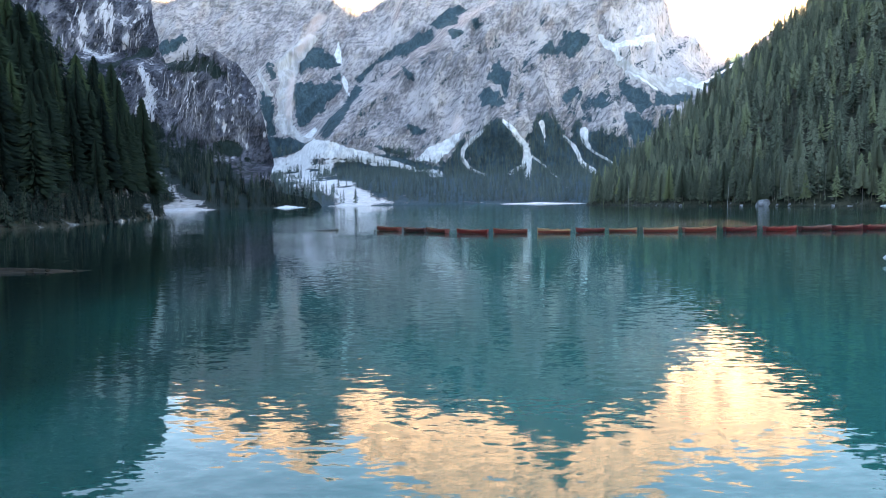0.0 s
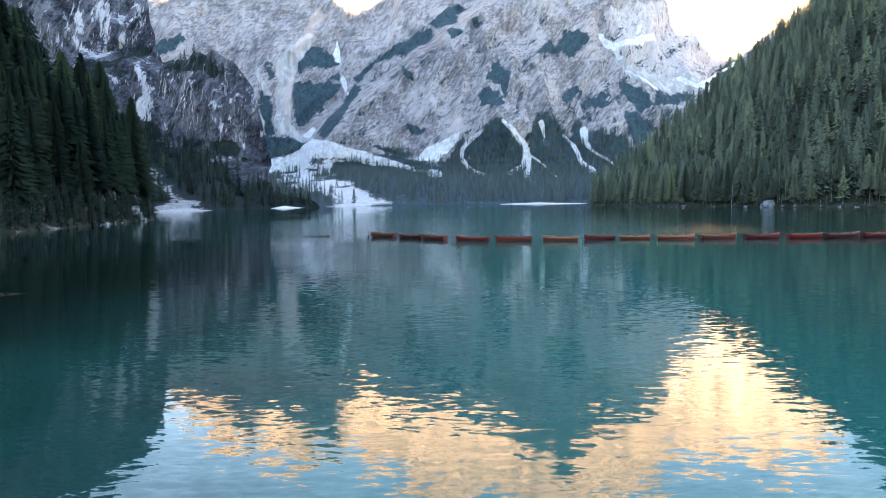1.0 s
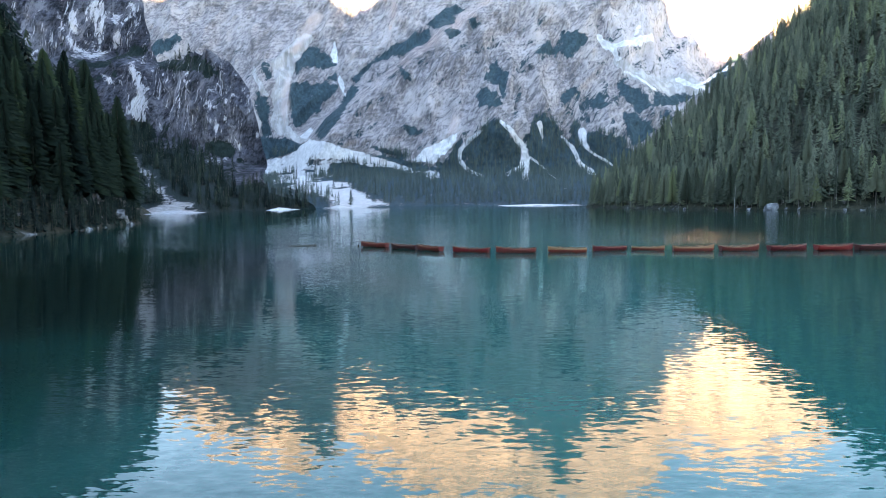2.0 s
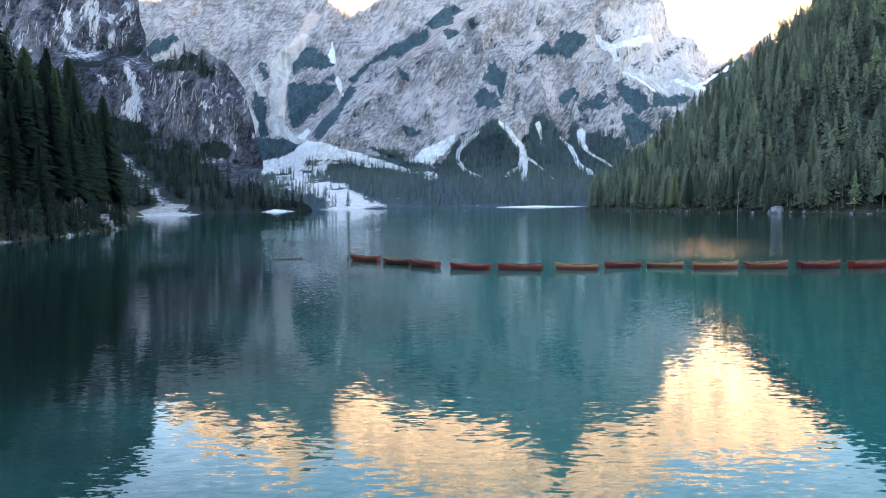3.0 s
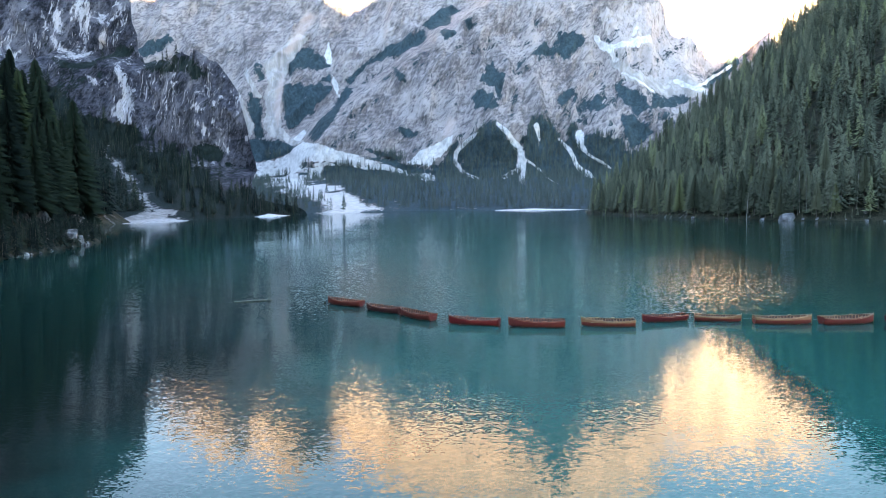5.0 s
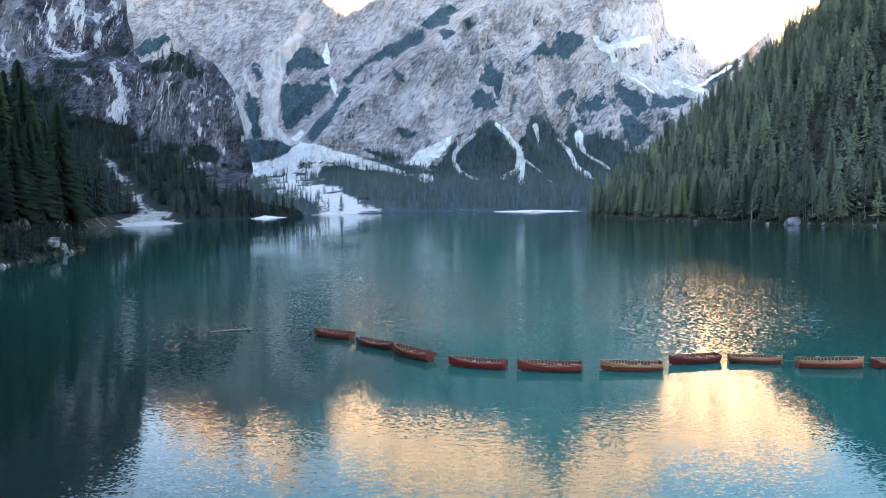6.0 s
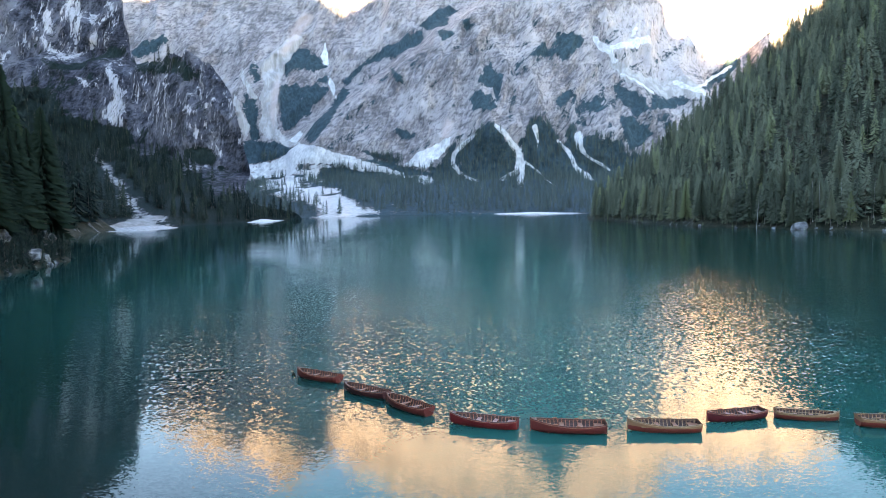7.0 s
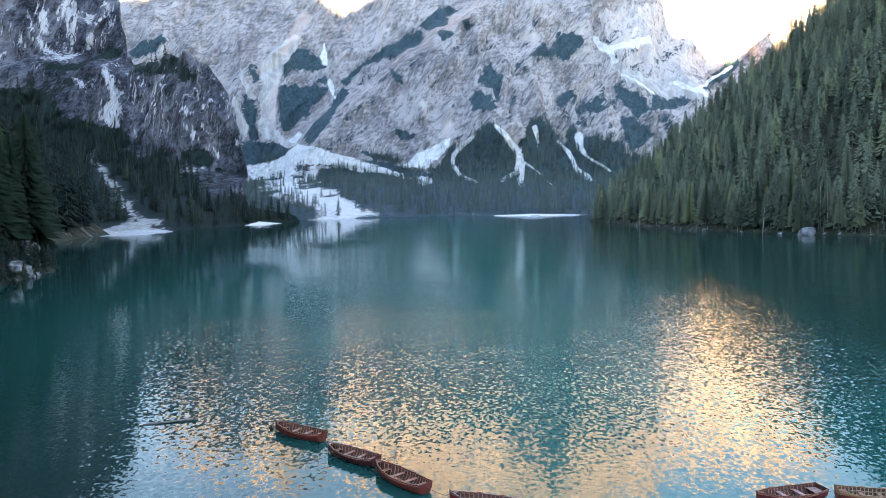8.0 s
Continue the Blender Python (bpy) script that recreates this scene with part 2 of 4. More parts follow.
bark = plain("spruce_bark", (0.06, 0.05, 0.042), (0.14, 0.125, 0.11), 3.0, 0.9, 0.1)
boulder_stone = plain("pale_boulder_stone", (0.07, 0.068, 0.07), (0.22, 0.215, 0.22), 0.8, 0.85, 0.2, relief=0.25)
outcrop_stone = plain("outcrop_stone", (0.03, 0.03, 0.033), (0.34, 0.32, 0.32), 0.7, 0.9, 0.1, relief=0.5)
gravel = plain("pale_gravel", (0.38, 0.35, 0.345), (0.60, 0.565, 0.56), 0.7, 0.9, 0.1, relief=0.3)
# Same gravel dimmed, so the left beach carries the bank's shade in its colour.
shaded_gravel = plain("shaded_gravel", (0.20, 0.185, 0.183), (0.34, 0.317, 0.315), 0.7, 0.9, 0.1, relief=0.3)
mud = plain("wet_mud", (0.008, 0.006, 0.004), (0.022, 0.015, 0.010), 1.5, 0.95, 0.05, relief=0.1)
dead_wood = plain("dead_wood", (0.16, 0.145, 0.13), (0.30, 0.28, 0.26), 1.5, 0.9, 0.1)
grey_wood = plain("grey_driftwood", (0.05, 0.045, 0.04), (0.14, 0.12, 0.10), 4.0, 0.8, 0.2)
lake_bed = plain("lake_bed", (0.05, 0.05, 0.045), (0.10, 0.10, 0.09), 0.2, 0.9, 0.1)


def water_surface():
    """Clear teal lake with small wind ripples; shallows of brown silt near the near shore. Dark reflections of both
    banks are painted in.
    """
    k = Nodes("lake_water")
    swell = k.noise(3.6, 2, (0.5, 1.35, 1), 0.5, 0.3, True)
    ripple = k.noise(7.0, 2, (0.6, 1.3, 1), 0.55, 0.4, True)
    breeze = k.noise(0.018, 3, (0.5, 1.4, 1))
    split = k.tree.nodes.new("ShaderNodeSeparateXYZ")
    k.wire(split.inputs[0], k.place)
    lee = k.step(split.outputs["X"], -60.0, -12.0, 0.12, 1.0)
    shelter = k.math("MULTIPLY", k.math("MULTIPLY", lee, k.math("MULTIPLY", k.step(split.outputs["Y"], 36.0, 70.0), k.step(split.outputs["Y"], 85.0, 115.0, 1.0, 0.12))), k.step(breeze, 0.38, 0.6, 0.55, 1.1))
    amount = k.math("ADD", k.step(breeze, 0.35, 0.65, 0.55, 0.85), k.math("MULTIPLY", k.step(split.outputs["Y"], 34.0, 62.0), -0.42))
    t = k.tree.nodes

    def vector(how, a, b=None, scale=None):
        n = t.new("ShaderNodeVectorMath")
        n.operation = how
        k.wire(n.inputs[0], a)
        if b is not None:
            k.wire(n.inputs[1], b)
        if scale is not None:
            k.wire(n.inputs["Scale"], scale)
        return n.outputs[0]

    fine = k.noise(8.5, 1.5, (0.85, 1.15, 1), 0.5, 0.4, True)
    broad = k.noise(3.3, 0.6, (1.3, 0.9, 1), 0.5, 0.0, True)
    cat_paw = k.math("MULTIPLY", lee, k.step(k.noise(1.7, 2.0, (1.35, 0.95, 1), 0.6), 0.40, 0.56, 0.25, 1.0))
    open_water = k.math("MULTIPLY", k.math("MULTIPLY", k.step(split.outputs["Y"], 84.0, 112.0), k.step(split.outputs["Y"], 130.0, 230.0, 1.0, 0.4)), k.math("MULTIPLY", cat_paw, k.step(breeze, 0.36, 0.6, 0.8, 1.1)))
    calm = vector("ADD", vector("MULTIPLY", vector("SUBTRACT", swell, (0.5, 0.5, 0.5)), (0.06, 0.14, 0)),
                  vector("MULTIPLY", vector("SUBTRACT", ripple, (0.5, 0.5, 0.5)), (0.04, 0.09, 0)))
    gust = vector("ADD", vector("SCALE", vector("MULTIPLY", vector("SUBTRACT", fine, (0.5, 0.5, 0.5)), (0.06, 0.13, 0)), scale=shelter),
                  vector("SCALE", vector("MULTIPLY", vector("SUBTRACT", broad, (0.5, 0.5, 0.5)), (0.17, 0.50, 0)), scale=open_water))
    tilt = vector("ADD", vector("SCALE", calm, scale=amount), gust)
    normal = vector("NORMALIZE", vector("ADD", tilt, (0, 0, 1)))
    k.wire(k.shader.inputs["Normal"], normal)
    silt = k.step(k.noise(0.05, 4, (1, 1, 1)), 0.4, 0.7)
    colour = k.mix(silt, (0.0006, 0.059, 0.048), (0.0008, 0.067, 0.054))
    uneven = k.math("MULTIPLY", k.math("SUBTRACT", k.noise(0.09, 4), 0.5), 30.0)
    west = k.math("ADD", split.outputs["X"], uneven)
    # Near-shore mud, widened to imitate the dark left bank's reflection.
    mud_and_reflection = k.math("MULTIPLY", k.step(west, -20.0, 6.0, 1.0, 0.0), k.step(split.outputs["Y"], 60.0, 190.0, 1.0, 0.0))
    # Teal darkened leftward, standing in for the forest's dark reflection.
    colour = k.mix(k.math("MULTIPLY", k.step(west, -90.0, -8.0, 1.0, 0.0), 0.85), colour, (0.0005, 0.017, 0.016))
    colour = k.mix(k.math("MULTIPLY", mud_and_reflection, 0.95), colour, (0.003, 0.005, 0.004))
    # Teal darkened rightward too, in place of the right forest's reflection.
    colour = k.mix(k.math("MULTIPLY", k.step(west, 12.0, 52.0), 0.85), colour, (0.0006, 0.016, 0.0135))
    gravel_flat = k.math("MULTIPLY", k.step(west, 10.0, 32.0), k.step(split.outputs["Y"], 40.0, 70.0, 1.0, 0.0))
    colour = k.mix(k.math("MULTIPLY", gravel_flat, 0.6), colour, (0.030, 0.042, 0.032))
    k.shader.inputs["IOR"].default_value = 1.145
    return k.done(colour, 0.03, 0.5)


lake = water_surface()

# ---- the lake and the ground under it ----
def flat(name, x0, y0, x1, y1, z, material):
    X, Y = np.meshgrid(np.linspace(x0, x1, 9), np.linspace(y0, y1, 9), indexing="ij")
    return sheet(name, np.stack((X, Y, np.full(X.shape, z)), -1), material)


tagged(flat("ground", -6000, -5000, 6000, 6000, -6.0, lake_bed), "grey stony ground under and round the lake", "ground", kind="structure")
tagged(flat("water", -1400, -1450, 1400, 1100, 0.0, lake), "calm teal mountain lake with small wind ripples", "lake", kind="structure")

# ---- the far mountain ----
def draw(lines, key, *points):
    """Notes a gully as a line of (place, height, half width), or a patch as an outline of (place, height)."""
    lines.append((key, points))


APRON_X = (-299, -247, -191, -136, -83, -25, -6, 25, 59, 92, 121, 153, 196, 214, 239, 256, 282, 314, 348, 387)
APRON_Z = (117, 107, 102, 107, 86, 85, 123, 130, 157, 148, 122, 168, 179, 129, 160, 120, 140, 125, 108, 95)
# lines of (place, height, half width) and outlines of (place, height)
FAR_MARKS = []
draw(FAR_MARKS, "snow", (45, 146, 2.4), (21, 128, 3.6), (3, 107, 3.6), (-1, 91, 3.6), (14, 73, 3.6), (44, 54, 2.9))
draw(FAR_MARKS, "snow", (82, 162, 3), (107, 141, 5.4), (127, 117, 6.6), (131, 95, 5.4), (122, 74, 3.6), (93, 57, 2.9))
draw(FAR_MARKS, "snow", (134, 92, 3.6), (133, 67, 5.4), (119, 44, 3.2))
draw(FAR_MARKS, "snow", (141, 92, 1.8), (174, 67, 1.8), (177, 41, 1.6))
draw(FAR_MARKS, "snow", (162, 162, 4.9), (169, 137, 2.5), (165, 122, 1.8))
draw(FAR_MARKS, "snow", (211, 136, 3.1), (229, 113, 3.7), (238, 84, 4.2), (259, 59, 6))
draw(FAR_MARKS, "snow", (251, 148, 6.2), (250, 121, 4.9), (260, 104, 2.5), (302, 76, 2.4))
draw(FAR_MARKS, "snow", (316, 378, 4.3), (334, 345, 6.3), (350, 313, 4.2))
draw(FAR_MARKS, "snow", (341, 344, 5.6), (361, 349, 6.9), (398, 363, 10), (441, 377, 7.4))
draw(FAR_MARKS, "snow", (402, 382, 2.9), (415, 404, 3.7))
draw(FAR_MARKS, "scree", (346, 309, 8), (380, 274, 11.7), (444, 251, 18.5), (490, 259, 21.5), (513, 229, 10.4))
draw(FAR_MARKS, "snow", (360, 284, 2), (407, 246, 2.7), (417, 235, 2))
draw(FAR_MARKS, "snow", (481, 267, 4.9), (501, 245, 4.1), (527, 224, 3.4))
draw(FAR_MARKS, "snow", (507, 246, 2.7), (733, 358, 3.7), (776, 386, 3.7))
draw(FAR_MARKS, "veg", (-359, 393), (-320, 370), (-293, 340), (-327, 324), (-366, 333), (-382, 305), (-399, 329), (-386, 365))
draw(FAR_MARKS, "veg", (-393, 286), (-362, 292), (-322, 288), (-283, 282), (-286, 259), (-312, 240), (-322, 218), (-341, 203), (-359, 187), (-371, 178), (-382, 209), (-391, 249))
draw(FAR_MARKS, "veg", (-313, 311), (-290, 308), (-292, 292), (-309, 295))
draw(FAR_MARKS, "veg", (-454, 277), (-439, 255), (-433, 233), (-433, 196), (-422, 161), (-442, 156), (-452, 189), (-458, 228), (-460, 260))
draw(FAR_MARKS, "veg", (-461, 346), (-444, 334), (-434, 295), (-443, 293), (-456, 316))
draw(FAR_MARKS, "veg", (-480, 228), (-463, 195), (-459, 170), (-472, 168))
draw(FAR_MARKS, "veg", (-462, 156), (-415, 156), (-383, 149), (-342, 137), (-346, 121), (-376, 107), (-417, 101), (-454, 104))
draw(FAR_MARKS, "veg", (-261, 304), (-224, 339), (-193, 373), (-150, 392), (-101, 415), (-72, 434), (-63, 403), (-86, 378), (-120, 367), (-155, 355), (-192, 355), (-217, 335), (-246, 295))
draw(FAR_MARKS, "veg", (-78, 443), (-41, 484), (-5, 509), (17, 490), (-10, 467), (-3, 425), (-46, 424))
draw(FAR_MARKS, "veg", (-38, 398), (-5, 396), (11, 379), (-18, 366))
draw(FAR_MARKS, "veg", (-314, 160), (-283, 200), (-270, 251), (-255, 291), (-238, 282), (-239, 222), (-248, 179), (-268, 148), (-280, 133))
draw(FAR_MARKS, "veg", (-186, 118), (-170, 120), (-155, 112), (-137, 115), (-120, 107), (-99, 98), (-119, 95), (-153, 101))
draw(FAR_MARKS, "veg", (-121, 162), (-93, 159), (-70, 158), (-78, 143), (-104, 146))
draw(FAR_MARKS, "veg", (-35, 73), (-18, 104), (-7, 124), (16, 131), (26, 136), (10, 117), (-4, 98), (-1, 81), (-7, 65), (-35, 65))
draw(FAR_MARKS, "veg", (5, 102), (27, 131), (49, 153), (77, 168), (98, 156), (110, 129), (118, 107), (124, 91), (109, 73), (86, 59), (47, 55), (21, 74))
draw(FAR_MARKS, "veg", (138, 100), (133, 123), (142, 152), (152, 172), (160, 148), (162, 123), (180, 153), (194, 173), (204, 154), (221, 132), (229, 102), (236, 73), (241, 52), (195, 46), (158, 49), (148, 72))
draw(FAR_MARKS, "veg", (227, 148), (238, 174), (251, 160), (243, 135), (232, 128))
draw(FAR_MARKS, "veg", (246, 119), (258, 141), (274, 147), (304, 138), (327, 133), (331, 116), (336, 92), (312, 70), (281, 88), (260, 99))
draw(FAR_MARKS, "veg", (276, 210), (295, 237), (307, 222), (309, 198), (286, 189), (275, 183))
draw(FAR_MARKS, "veg", (333, 255), (352, 257), (378, 242), (392, 224), (394, 198), (368, 179), (352, 205), (341, 228))
draw(FAR_MARKS, "veg", (410, 227), (453, 245), (485, 253), (497, 241), (505, 218), (488, 214), (455, 201), (422, 200), (391, 196))
draw(FAR_MARKS, "veg", (335, 182), (359, 188), (377, 168), (392, 144), (372, 126), (343, 109), (333, 139))
draw(FAR_MARKS, "veg", (514, 249), (715, 354), (764, 398), (797, 421), (811, 402), (763, 353), (572, 258), (516, 236))
draw(FAR_MARKS, "veg", (167, 328), (186, 352), (204, 366), (213, 348), (226, 362), (234, 386), (264, 383), (288, 368), (279, 344), (252, 330), (242, 310), (230, 330), (197, 324))
draw(FAR_MARKS, "veg", (54, 264), (66, 298), (79, 313), (90, 287), (109, 279), (99, 245), (88, 215), (76, 252), (58, 250))
draw(FAR_MARKS, "veg", (34, 223), (52, 240), (75, 232), (85, 206), (61, 193), (40, 203))
draw(FAR_MARKS, "veg", (212, 229), (232, 246), (257, 250), (255, 229), (230, 215), (214, 202))
draw(FAR_MARKS, "veg", (-147, 330), (-107, 282), (-102, 264), (-119, 271))
draw(FAR_MARKS, "veg", (-746, 379), (-714, 403), (-681, 419), (-666, 404), (-694, 375), (-710, 355), (-730, 353))
draw(FAR_MARKS, "veg", (20, 420), (39, 421), (51, 399), (32, 391))
draw(FAR_MARKS, "scree", (-381, 431), (-358, 415), (-374, 380), (-386, 346), (-395, 303), (-392, 256), (-391, 216), (-384, 181), (-365, 162), (-316, 146), (-352, 137), (-383, 155), (-409, 162), (-428, 182), (-425, 223), (-430, 256), (-424, 285), (-436, 314), (-443, 341), (-417, 364), (-401, 400))
draw(FAR_MARKS, "scree", (-485, 333), (-449, 281), (-433, 253), (-446, 253), (-461, 281), (-487, 316))
draw(FAR_MARKS, "scree", (-484, 264), (-459, 221), (-447, 190), (-453, 162), (-463, 181), (-471, 214), (-484, 241))
draw(FAR_MARKS, "snow", (-320, 145), (-276, 130), (-230, 115), (-174, 99), (-119, 80), (-79, 70), (-46, 66), (-32, 56), (-50, 45), (-73, 61), (-118, 72), (-163, 77), (-202, 84), (-230, 87), (-258, 85), (-265, 67), (-220, 45), (-184, 37), (-143, 21), (-111, 8), (-89, 3), (-249, -21), (-356, -22), (-142, 1), (-153, 10), (-187, 19), (-213, 21), (-259, 31), (-410, 63), (-444, 85), (-439, 104), (-391, 106), (-357, 123))
draw(FAR_MARKS, "snow", (-360, 155), (-335, 177), (-323, 171), (-333, 148))
draw(FAR_MARKS, "snow", (-305, 406), (-297, 375), (-290, 342), (-303, 347), (-313, 366))
draw(FAR_MARKS, "snow", (-289, 314), (-274, 292), (-267, 257), (-276, 267), (-284, 288))
draw(FAR_MARKS, "snow", (-96, 91), (-68, 110), (-35, 128), (-4, 145), (-7, 125), (-24, 103), (-52, 80), (-68, 88), (-85, 85))
draw(FAR_MARKS, "rust", (-367, 493), (-337, 476), (-356, 446), (-375, 401), (-395, 363), (-402, 374), (-387, 435))
draw(FAR_MARKS, "rust", (-403, 316), (-392, 285), (-390, 229), (-394, 183), (-407, 216), (-406, 270))
draw(FAR_MARKS, "rust", (-12, 185), (3, 180), (-7, 149), (-23, 138), (-20, 163))
draw(FAR_MARKS, "pale", (326, 440), (502, 496), (708, 488), (777, 406), (516, 252), (410, 251), (345, 309))
WALL_MARKS = []
draw(WALL_MARKS, "pale", (-452, 257), (-432, 255), (-423, 218), (-431, 198), (-439, 206), (-443, 227))
draw(WALL_MARKS, "pale", (-483, 225), (-464, 209), (-453, 196), (-435, 186), (-424, 194), (-416, 173), (-431, 174), (-466, 195))
draw(WALL_MARKS, "pale", (-482, 244), (-465, 241), (-456, 213), (-466, 213))
draw(WALL_MARKS, "pale", (-427, 242), (-413, 241), (-409, 222), (-420, 226))
draw(WALL_MARKS, "pale", (-417, 213), (-409, 219), (-404, 204), (-418, 194), (-422, 194))
draw(WALL_MARKS, "pale", (-406, 255), (-397, 254), (-390, 235), (-397, 235))
draw(WALL_MARKS, "pale", (-381, 172), (-370, 171), (-357, 151), (-352, 138), (-352, 122), (-350, 101), (-356, 100), (-377, 108), (-370, 124), (-362, 134), (-367, 149))
draw(WALL_MARKS, "pale", (-406, 158), (-385, 147), (-389, 139), (-401, 147))
draw(WALL_MARKS, "pale", (-256, 108), (-249, 112), (-241, 102), (-250, 96))
draw(WALL_MARKS, "pale", (-252, 94), (-242, 91), (-237, 74), (-246, 76))
draw(WALL_MARKS, "pale", (-234, 92), (-222, 83), (-226, 76))
draw(WALL_MARKS, "pale", (-524, 203), (-514, 200), (-503, 171), (-516, 184))
draw(WALL_MARKS, "pale", (-343, 104), (-327, 88), (-334, 87))
draw(WALL_MARKS, "pale", (-306, 146), (-280, 134), (-294, 132))
draw(WALL_MARKS, "pale", (-205, 80), (-198, 77), (-200, 69), (-205, 72))
draw(WALL_MARKS, "pale", (-257, 53), (-236, 50), (-231, 44), (-242, 44))
draw(WALL_MARKS, "pale", (-227, 77), (-219, 65), (-217, 55), (-224, 62))
draw(WALL_MARKS, "veg", (-368, 182), (-339, 189), (-259, 156), (-241, 136), (-256, 135), (-285, 150), (-322, 155), (-344, 160))
draw(WALL_MARKS, "veg", (-460, 183), (-423, 169), (-412, 174), (-401, 192), (-371, 198), (-370, 189), (-384, 179), (-403, 164), (-430, 160))
draw(WALL_MARKS, "veg", (-258, 71), (-233, 70), (-224, 61), (-226, 49), (-244, 52), (-260, 62))
draw(WALL_MARKS, "scree", (-364, 76), (-312, 52), (-288, 42), (-252, 27), (-228, 16), (-215, 10), (-200, 6), (-191, 4), (-205, 4), (-207, 5), (-231, 15), (-256, 27), (-283, 36), (-322, 54))
draw(WALL_MARKS, "scree", (-212, 9), (-200, 4), (-187, 1), (-179, -3), (-216, -3), (-212, 3))


def marks_of(lines, U, V, keys, ragged):
    out = {key: np.zeros(U.shape) for key in keys}
    size = ragged
    U2 = U + size * (9 * fbm(U / (30 * size), V / (34 * size), octaves=5, seed=171) + 3 * fbm(U / (6 * size), V / (9 * size), octaves=3, seed=173))
    V2 = V + size * 12 * fbm(U / (26 * size), V / (40 * size), octaves=4, seed=172)
    uneven = 0.55 * fbm(U / (12 * size), V / (22 * size), octaves=4, seed=174)
    for key, points in lines:
        w = 0.6 if key in ("veg", "pale") else 0.35
        u, v = U + w * (U2 - U), V + w * (V2 - V)
        out[key] = np.maximum(out[key], (0.78 if key == "pale" else 1.0) * patch(points, u, v, (11 if key in ("veg", "pale") else 6) * size) if len(points[0]) == 2 else stroke(points, u, v, uneven))
    return out


def over_the_top(P, back, drop, rows, aside=0):
    """Adds a back side to a wall: from its crest down behind it."""
    crest = P[:, -1:, :]
    t = (np.arange(1, rows + 1) / rows)[None, :, None]
    rear = np.concatenate((crest[..., :1] + t * aside, crest[..., 1:2] + t * back, crest[..., 2:] - t ** 1.4 * (crest[..., 2:] + drop)), -1)
    return np.concatenate((P, rear), 1)


def tapered(rows, share):
    """Row fractions, closer together at the bottom."""
    t = np.linspace(0, 1, rows)
    return share * t + (1 - share) * t ** 2


SKY_X = (-1900, -1200, -903, -824, -776, -747, -699, -606, -515, -409, -336, -254, -163, -24, 158, 330, 488, 712, 900, 1090, 1239, 1500, 2300)
SKY_Z = (420, 430, 463, 524, 550, 612, 709, 690, 812, 754, 690, 800, 890, 965, 960, 905, 935, 890, 880, 906, 809, 690, 520)
xs = np.concatenate((np.linspace(-1900, -860, 50), np.linspace(-850, 850, 620), np.linspace(860, 2300, 70)))
crest = np.interp(xs, SKY_X, SKY_Z) + 26 * fbm(xs / 60, 0.0, octaves=5, seed=4)
X = np.repeat(xs[:, None], 330, 1)
Z = -3 + (crest[:, None] + 3) * tapered(330, 0.62)[None, :]
lift = far_lift(X, Z)
ragged = 1.0
far_marks = marks_of(FAR_MARKS, X, Z, ("scree", "snow", "veg", "rust", "pale"), ragged)
ledges = 0.30 * smooth(0.05, 0.5, fbm(X / 60, Z / 45, octaves=5, seed=81)) * (1 - smooth(230, 520, Z)) * smooth(40, 90, Z)
tree_top = np.interp(X, APRON_X, APRON_Z)
apron = 1 - smooth(-14, 16, Z - tree_top + 26 * fbm(X / 28, Z / 34, octaves=4, seed=91))
slabs = 0.40 * smooth(0.05, 0.30, fbm((X + 0.7 * Z) / 150, (Z - 0.55 * X) / 26, octaves=5, seed=83) + 0.25 * fbm(X / 90, Z / 90, octaves=2, seed=84)) * (1 - smooth(330, 560, Z)) * smooth(-330, -200, X)
ribs = 0.46 * smooth(0.0, 0.35, fbm((X - 0.25 * Z) / 26, Z / 110, octaves=4, seed=86) + 0.3 * fbm(X / 120, Z / 90, octaves=2, seed=87)) * smooth(-60, 20, X) * smooth(110, 150, Z) * (1 - smooth(230, 400, Z))
far_marks["veg"] = np.maximum(np.maximum(far_marks["veg"], np.maximum(slabs, ribs)), np.maximum(ledges, 0.9 * apron * smooth(-430, -370, X)))
far_marks["snow"] *= 1 - 0.75 * smooth(0.12, 0.36, fbm(X / 30, Z / 7, octaves=4, seed=97)) * (X < 0) * smooth(4, 14, Z) * (1 - smooth(85, 110, Z))
for key in ("scree", "snow"):
    far_marks["veg"] = far_marks["veg"] * (1 - far_marks[key])
P = np.stack((X, far_y(X, Z) - lift, Z), -1)
far_grid = P
rear_rows = 14
pad = {key: np.concatenate((m, np.zeros((len(xs), rear_rows))), 1) for key, m in far_marks.items()}
tagged(sheet("mountain", over_the_top(P, 900, 5, rear_rows), far_rock, pad),
       "huge pale grey limestone mountain face with scree gullies and snow", "mountain", kind="structure")

# ---- the left valley wall ----
WALL_X = (-1500, -1000, -700, -560, -450, -400, -391, -383, -371, -362, -330, -262, -236, -222, -211, -201, -197, -191, -171, -146, -139)
WALL_T = (740, 700, 540, 430, 365, 310, 268, 238, 198, 180, 175, 163, 152, 138, 121, 92, 62, 40, 15, 5, -3)
xs = np.concatenate((np.linspace(-1500, -620, 60), np.linspace(-615, -140, 380)))
crest = np.interp(xs, WALL_X, WALL_T) + np.where(xs < -235, 1, 0.15) * 9 * fbm(xs / 14, 0.0, octaves=4, seed=5)
X = np.repeat(xs[:, None], 260, 1)
Z = -3 + (crest[:, None] + 3) * tapered(260, 0.7)[None, :]
lift = left_lift(X, Z)
ragged = 0.45
wall_marks = marks_of(WALL_MARKS, X, Z, ("scree", "snow", "veg", "rust", "pale"), ragged)
